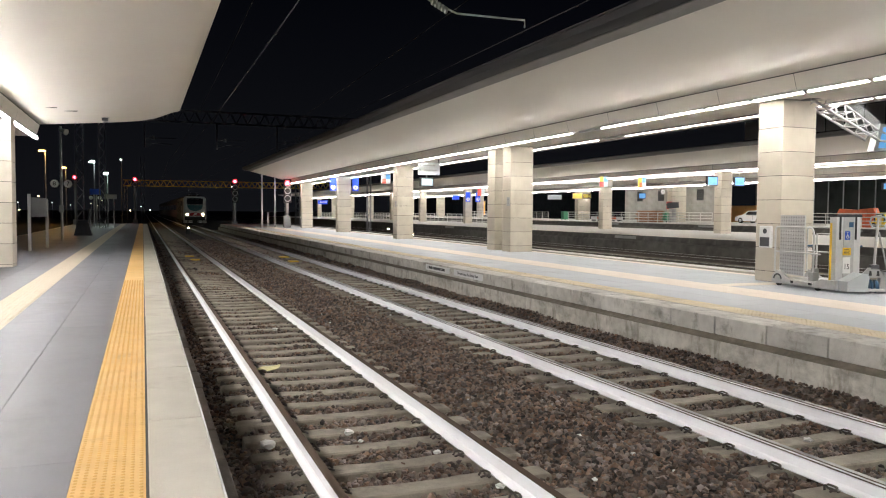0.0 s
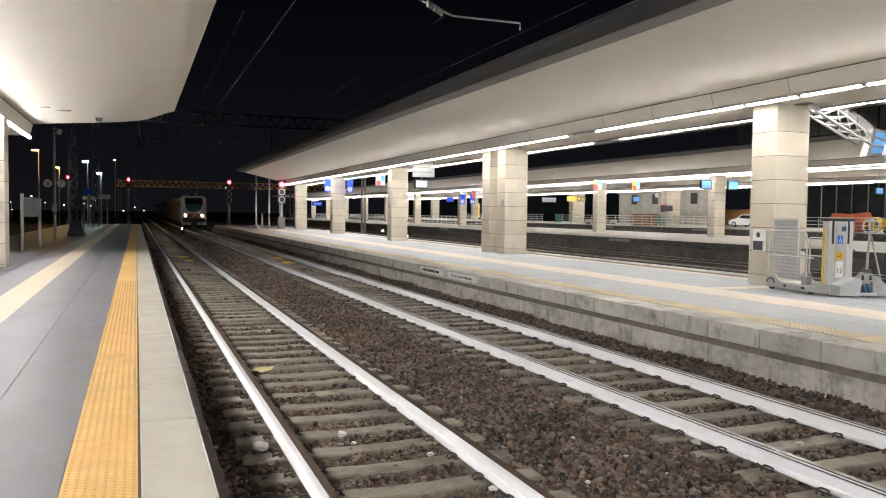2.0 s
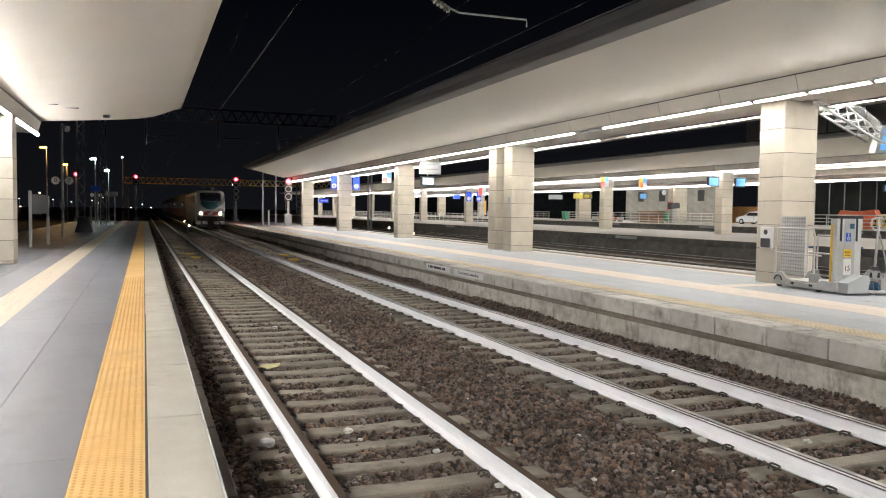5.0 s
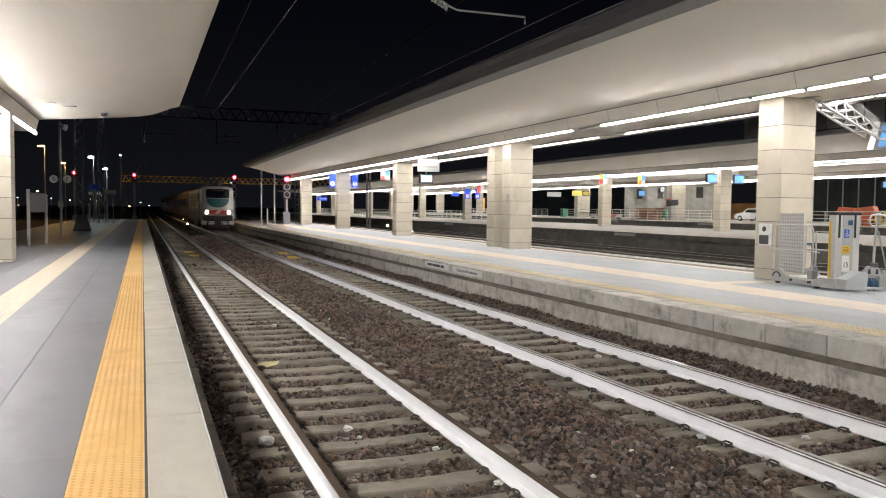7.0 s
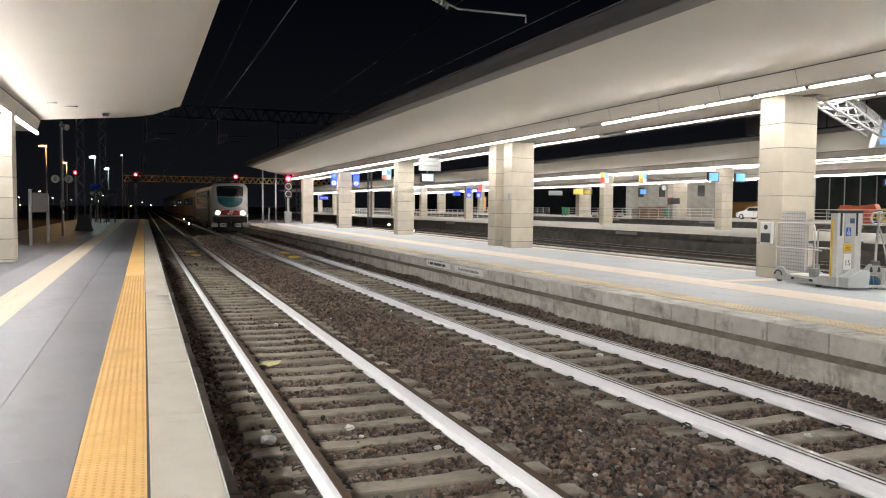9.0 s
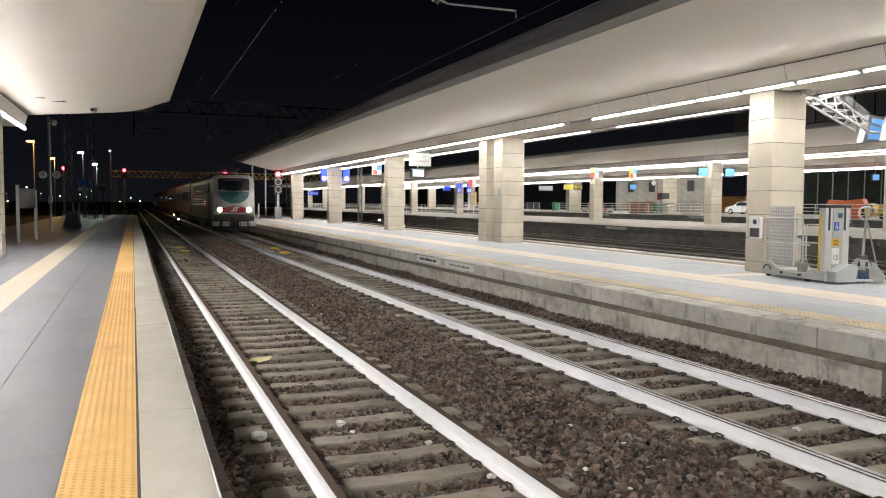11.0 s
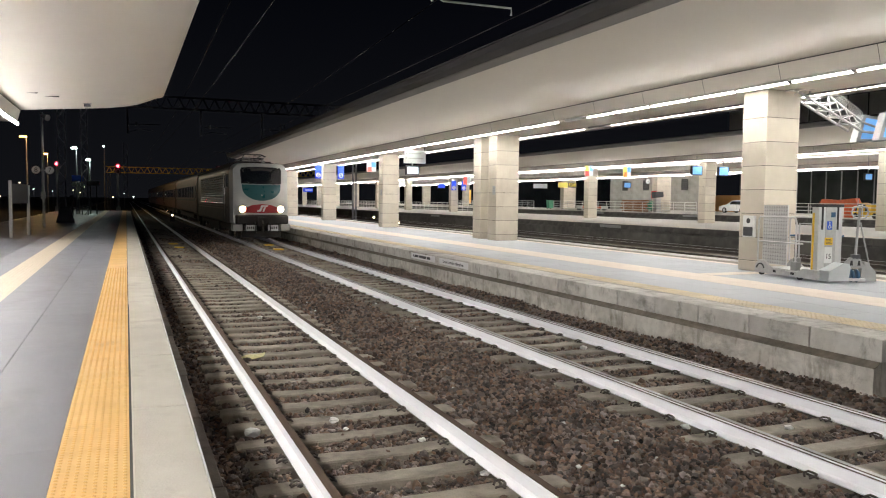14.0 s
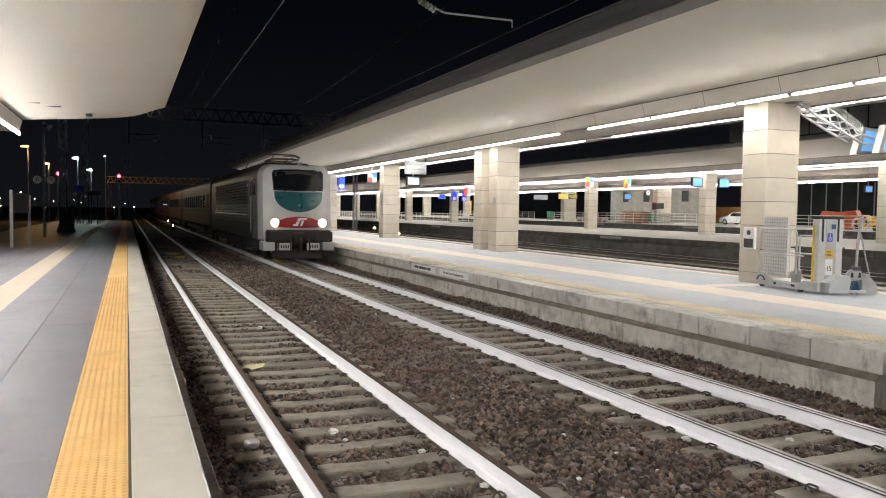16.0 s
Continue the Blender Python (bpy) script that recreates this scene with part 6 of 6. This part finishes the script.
signal(-8.07, 110, -0.3, 6.85, 1, 0, "railway signal showing red across the near platform")


def small_posts():
    for x, y, h in ((10.4, 74, 4.9), (10.8, 73, 1.4), (11.6, 74, 5.0)):
        t = thing("steel_post", "grey steel post at the platform end", "post", pose(x, y, PLAT_Z))
        part("shaft", Geo().box(-0.06, 0.06, -0.06, 0.06, 0, h, ch=0.01), GALV, t)
        part("foot", Geo().box(-0.15, 0.15, -0.15, 0.15, 0, 0.03), GALV, t)
    t = thing("station_sign", "dim blue station sign on posts at the platform end", "sign", pose(-3.9, 75, PLAT_Z))
    part("panel", Geo().box(-0.45, 0.45, -0.05, 0.05, 2.85, 3.36), BLUE, t)
    for s in (-1, 1):
        part("number_disc", Geo().disc((s * 0.34, -0.08, 2.58), 0.17, 0.03, "y", 18), WHITEP, t)
    part("white_plate", Geo().box(0.7, 1.75, -0.04, 0.04, 2.5, 2.9), GREYP, t)
    for x in (-0.1, 0.1, 1.0, 1.5):
        part("post", Geo().box(x - 0.05, x + 0.05, -0.05, 0.05, 0, 2.9), GREYP, t)
    t = thing("signal_lamp_low", "low shunting signal glowing between the tracks", "railway signal", pose(4.15, 80.5, -0.28))
    part("case", Geo().box(-0.22, 0.22, -0.12, 0.12, 0, 0.78, ch=0.03), DARKP, t)
    part("lens", Geo().disc((0, -0.14, 0.63), 0.09, 0.03, "y", 14), CABLE_LIT, t)
    for x, y in ((5.9, 128), (-2.2, 118), (27.0, 88), (22.5, 66), (25.0, 74)):
        t = thing("signal_lamp_low", "low shunting signal glowing beside the track", "railway signal", pose(x, y, -0.25))
        part("case", Geo().box(-0.22, 0.22, -0.12, 0.12, 0, 0.45, ch=0.03), DARKP, t)
        part("lens", Geo().disc((0, -0.14, 0.28), 0.12, 0.03, "y", 14), CABLE_LIT, t)


small_posts()


# ---- small details ----
for y0, x0, w in ((24.7, -2.62, 0.36), (25.6, -2.25, 0.46)):
    t = thing("soffit_slot", "thin dark slot in the canopy soffit", "slot", pose(x0, y0, 4.945 + (x0 + 3.2) * 0.077))
    part("recess", Geo().box(0, w, 0, 0.05, -0.02, 0.03), PJOINT, t)
for x, y in ((13.395, 27.6), (13.395, 42.2)):
    t = thing("notice", "small white notice on a stone pillar", "notice", pose(x, y, 2.35))
    part("sheet", Geo().box(-0.01, 0.0, -0.12, 0.12, 0, 0.34), BOARD, t)
    part("bars", Geo().box(-0.014, -0.01, -0.08, 0.08, 0.24, 0.27).box(-0.014, -0.01, -0.08, 0.05, 0.15, 0.17).box(-0.014, -0.01, -0.08, 0.07, 0.09, 0.11), GREYP, t)
for x, y in ((12.93, 20.2), (14.83, 21.8)):
    t = thing("emergency_light", "unlit grey luminaire under the beam", "light fitting", pose(x, y, 4.68))
    part("case", Geo().box(-0.06, 0.06, 0, 1.3, -0.06, 0.005, ch=0.01), GREYP, t)
    part("cover", Geo().box(-0.045, 0.045, 0.04, 1.26, -0.07, -0.06), WHITEP, t)

t = thing("ceiling_sensor", "small dark dome sensor under the canopy", "sensor", pose(-1.12, 27.7, 5.085))
part("dome", Geo().disc((0, 0, -0.10), 0.10, 0.14, "z", 14), DARKP, t)
part("ring", Geo().disc((0, 0, -0.02), 0.13, 0.05, "z", 14), GREYP, t)


def litter(x, y, z, r, mt, label, seed):
    rng = random.Random(seed)
    bm = bmesh.new()
    bmesh.ops.create_icosphere(bm, subdivisions=2, radius=r)
    for v in bm.verts:
        v.co *= rng.uniform(0.7, 1.25)
        v.co.z *= 0.55
    me = bpy.data.meshes.new("litter")
    bm.to_mesh(me)
    bm.free()
    me.materials.append(mt)
    solid("litter", me, None, label, "litter", pose(x, y, z, 0, 0, rng.uniform(0, 180)))


litter(1.93, 7.64, -0.155, 0.05, PAPER, "pale stone lying on a sleeper", 1)
litter(1.98, 7.35, -0.17, 0.028, PAPER, "pale stone lying between the rails", 2)
litter(1.09, 7.47, -0.15, 0.075, ALU, "crumpled plastic bottle beside the rail", 4)
litter(2.57, 6.77, -0.17, 0.035, PAPER, "white scrap between the rails", 5)
litter(2.74, 5.74, -0.17, 0.04, PAPER, "white scrap beside the rail", 10)
litter(6.55, 10.23, -0.16, 0.055, PAPER, "white paper scrap on a sleeper", 6)
litter(5.24, 6.26, -0.17, 0.05, PAPER, "white scrap beside the rail", 7)
litter(6.20, 5.85, -0.165, 0.045, PAPER, "pale stone on a sleeper", 8)
litter(2.34, 14.95, -0.17, 0.06, PAPER, "pale stone between the rails", 9)
rng = random.Random(21)
for k in range(14):
    litter(rng.uniform(3.2, 5.0), rng.uniform(5.0, 20.0), -0.15, rng.uniform(0.012, 0.028), PAPER, "small pale scrap on the ballast", 40 + k)
t = thing("paper", "torn yellow paper lying on a sleeper", "litter", pose(1.68, 11.26, -0.168, 4, -3, 20))
vs = [(0.17 * math.cos(a) * (1 + 0.25 * math.sin(3 * a)), 0.11 * math.sin(a) * (1 + 0.2 * math.cos(5 * a)), 0.012 * math.sin(4 * a)) for a in [k * math.tau / 22 for k in range(22)]]
part("sheet", Geo().add([(0, 0, 0.012)] + vs + [(x, y, z - 0.004) for x, y, z in vs], [(0, 1 + k, 1 + (k + 1) % 22) for k in range(22)] + [(1 + k, 23 + k, 23 + (k + 1) % 22, 1 + (k + 1) % 22) for k in range(22)]), LITTERY, t)
t = thing("track_marker", "yellow balise plates between the rails", "track marker", pose(6.1, 35.6, -0.18))
part("plate", Geo().box(-0.05, 0.35, -1.1, -0.6, 0, 0.06, ch=0.01), YEL, t)
part("plate", Geo().box(0.1, 0.5, 2.3, 2.9, 0, 0.06, ch=0.01), YEL, t)
t = thing("track_marker", "yellow balise plates between the rails", "track marker", pose(2.1, 38.0, -0.18))
part("plate", Geo().box(-0.1, 0.3, -1.2, -0.7, 0, 0.05, ch=0.01), YEL, t)
part("plate", Geo().box(-0.2, 0.2, 1.8, 2.3, 0, 0.05, ch=0.01), YEL, t)


# ---- movement ----
def motions():
    places = [(0.0, 102.9), (1.5, 96.1), (3.0, 89.1), (4.5, 82.1), (6.0, 75.0), (7.5, 67.9), (9.0, 61.0), (10.5, 54.2), (12.0, 47.5), (13.5, 40.8), (15.0, 34.2), (16.0, 29.85)]
    x = TRACK_X[1]
    walk(LOCO_THING, [(s, pose(x, y, 0)) for s, y in places])
    for i, c in enumerate(COACHES):
        walk(c, [(s, pose(x, y + 19.7 + i * 26.7, 0)) for s, y in places])
    steps = [k * 0.16 for k in range(101)]
    for w, y0 in WHEELS:
        rows = []
        for s in steps:
            y = np.interp(s, [p[0] for p in places], [p[1] for p in places])
            rows.append((s, pose(0, y0, 0.55) @ Matrix.Rotation((102.9 - y) / 0.55, 4, "X")))
        walk(w, rows)


motions()
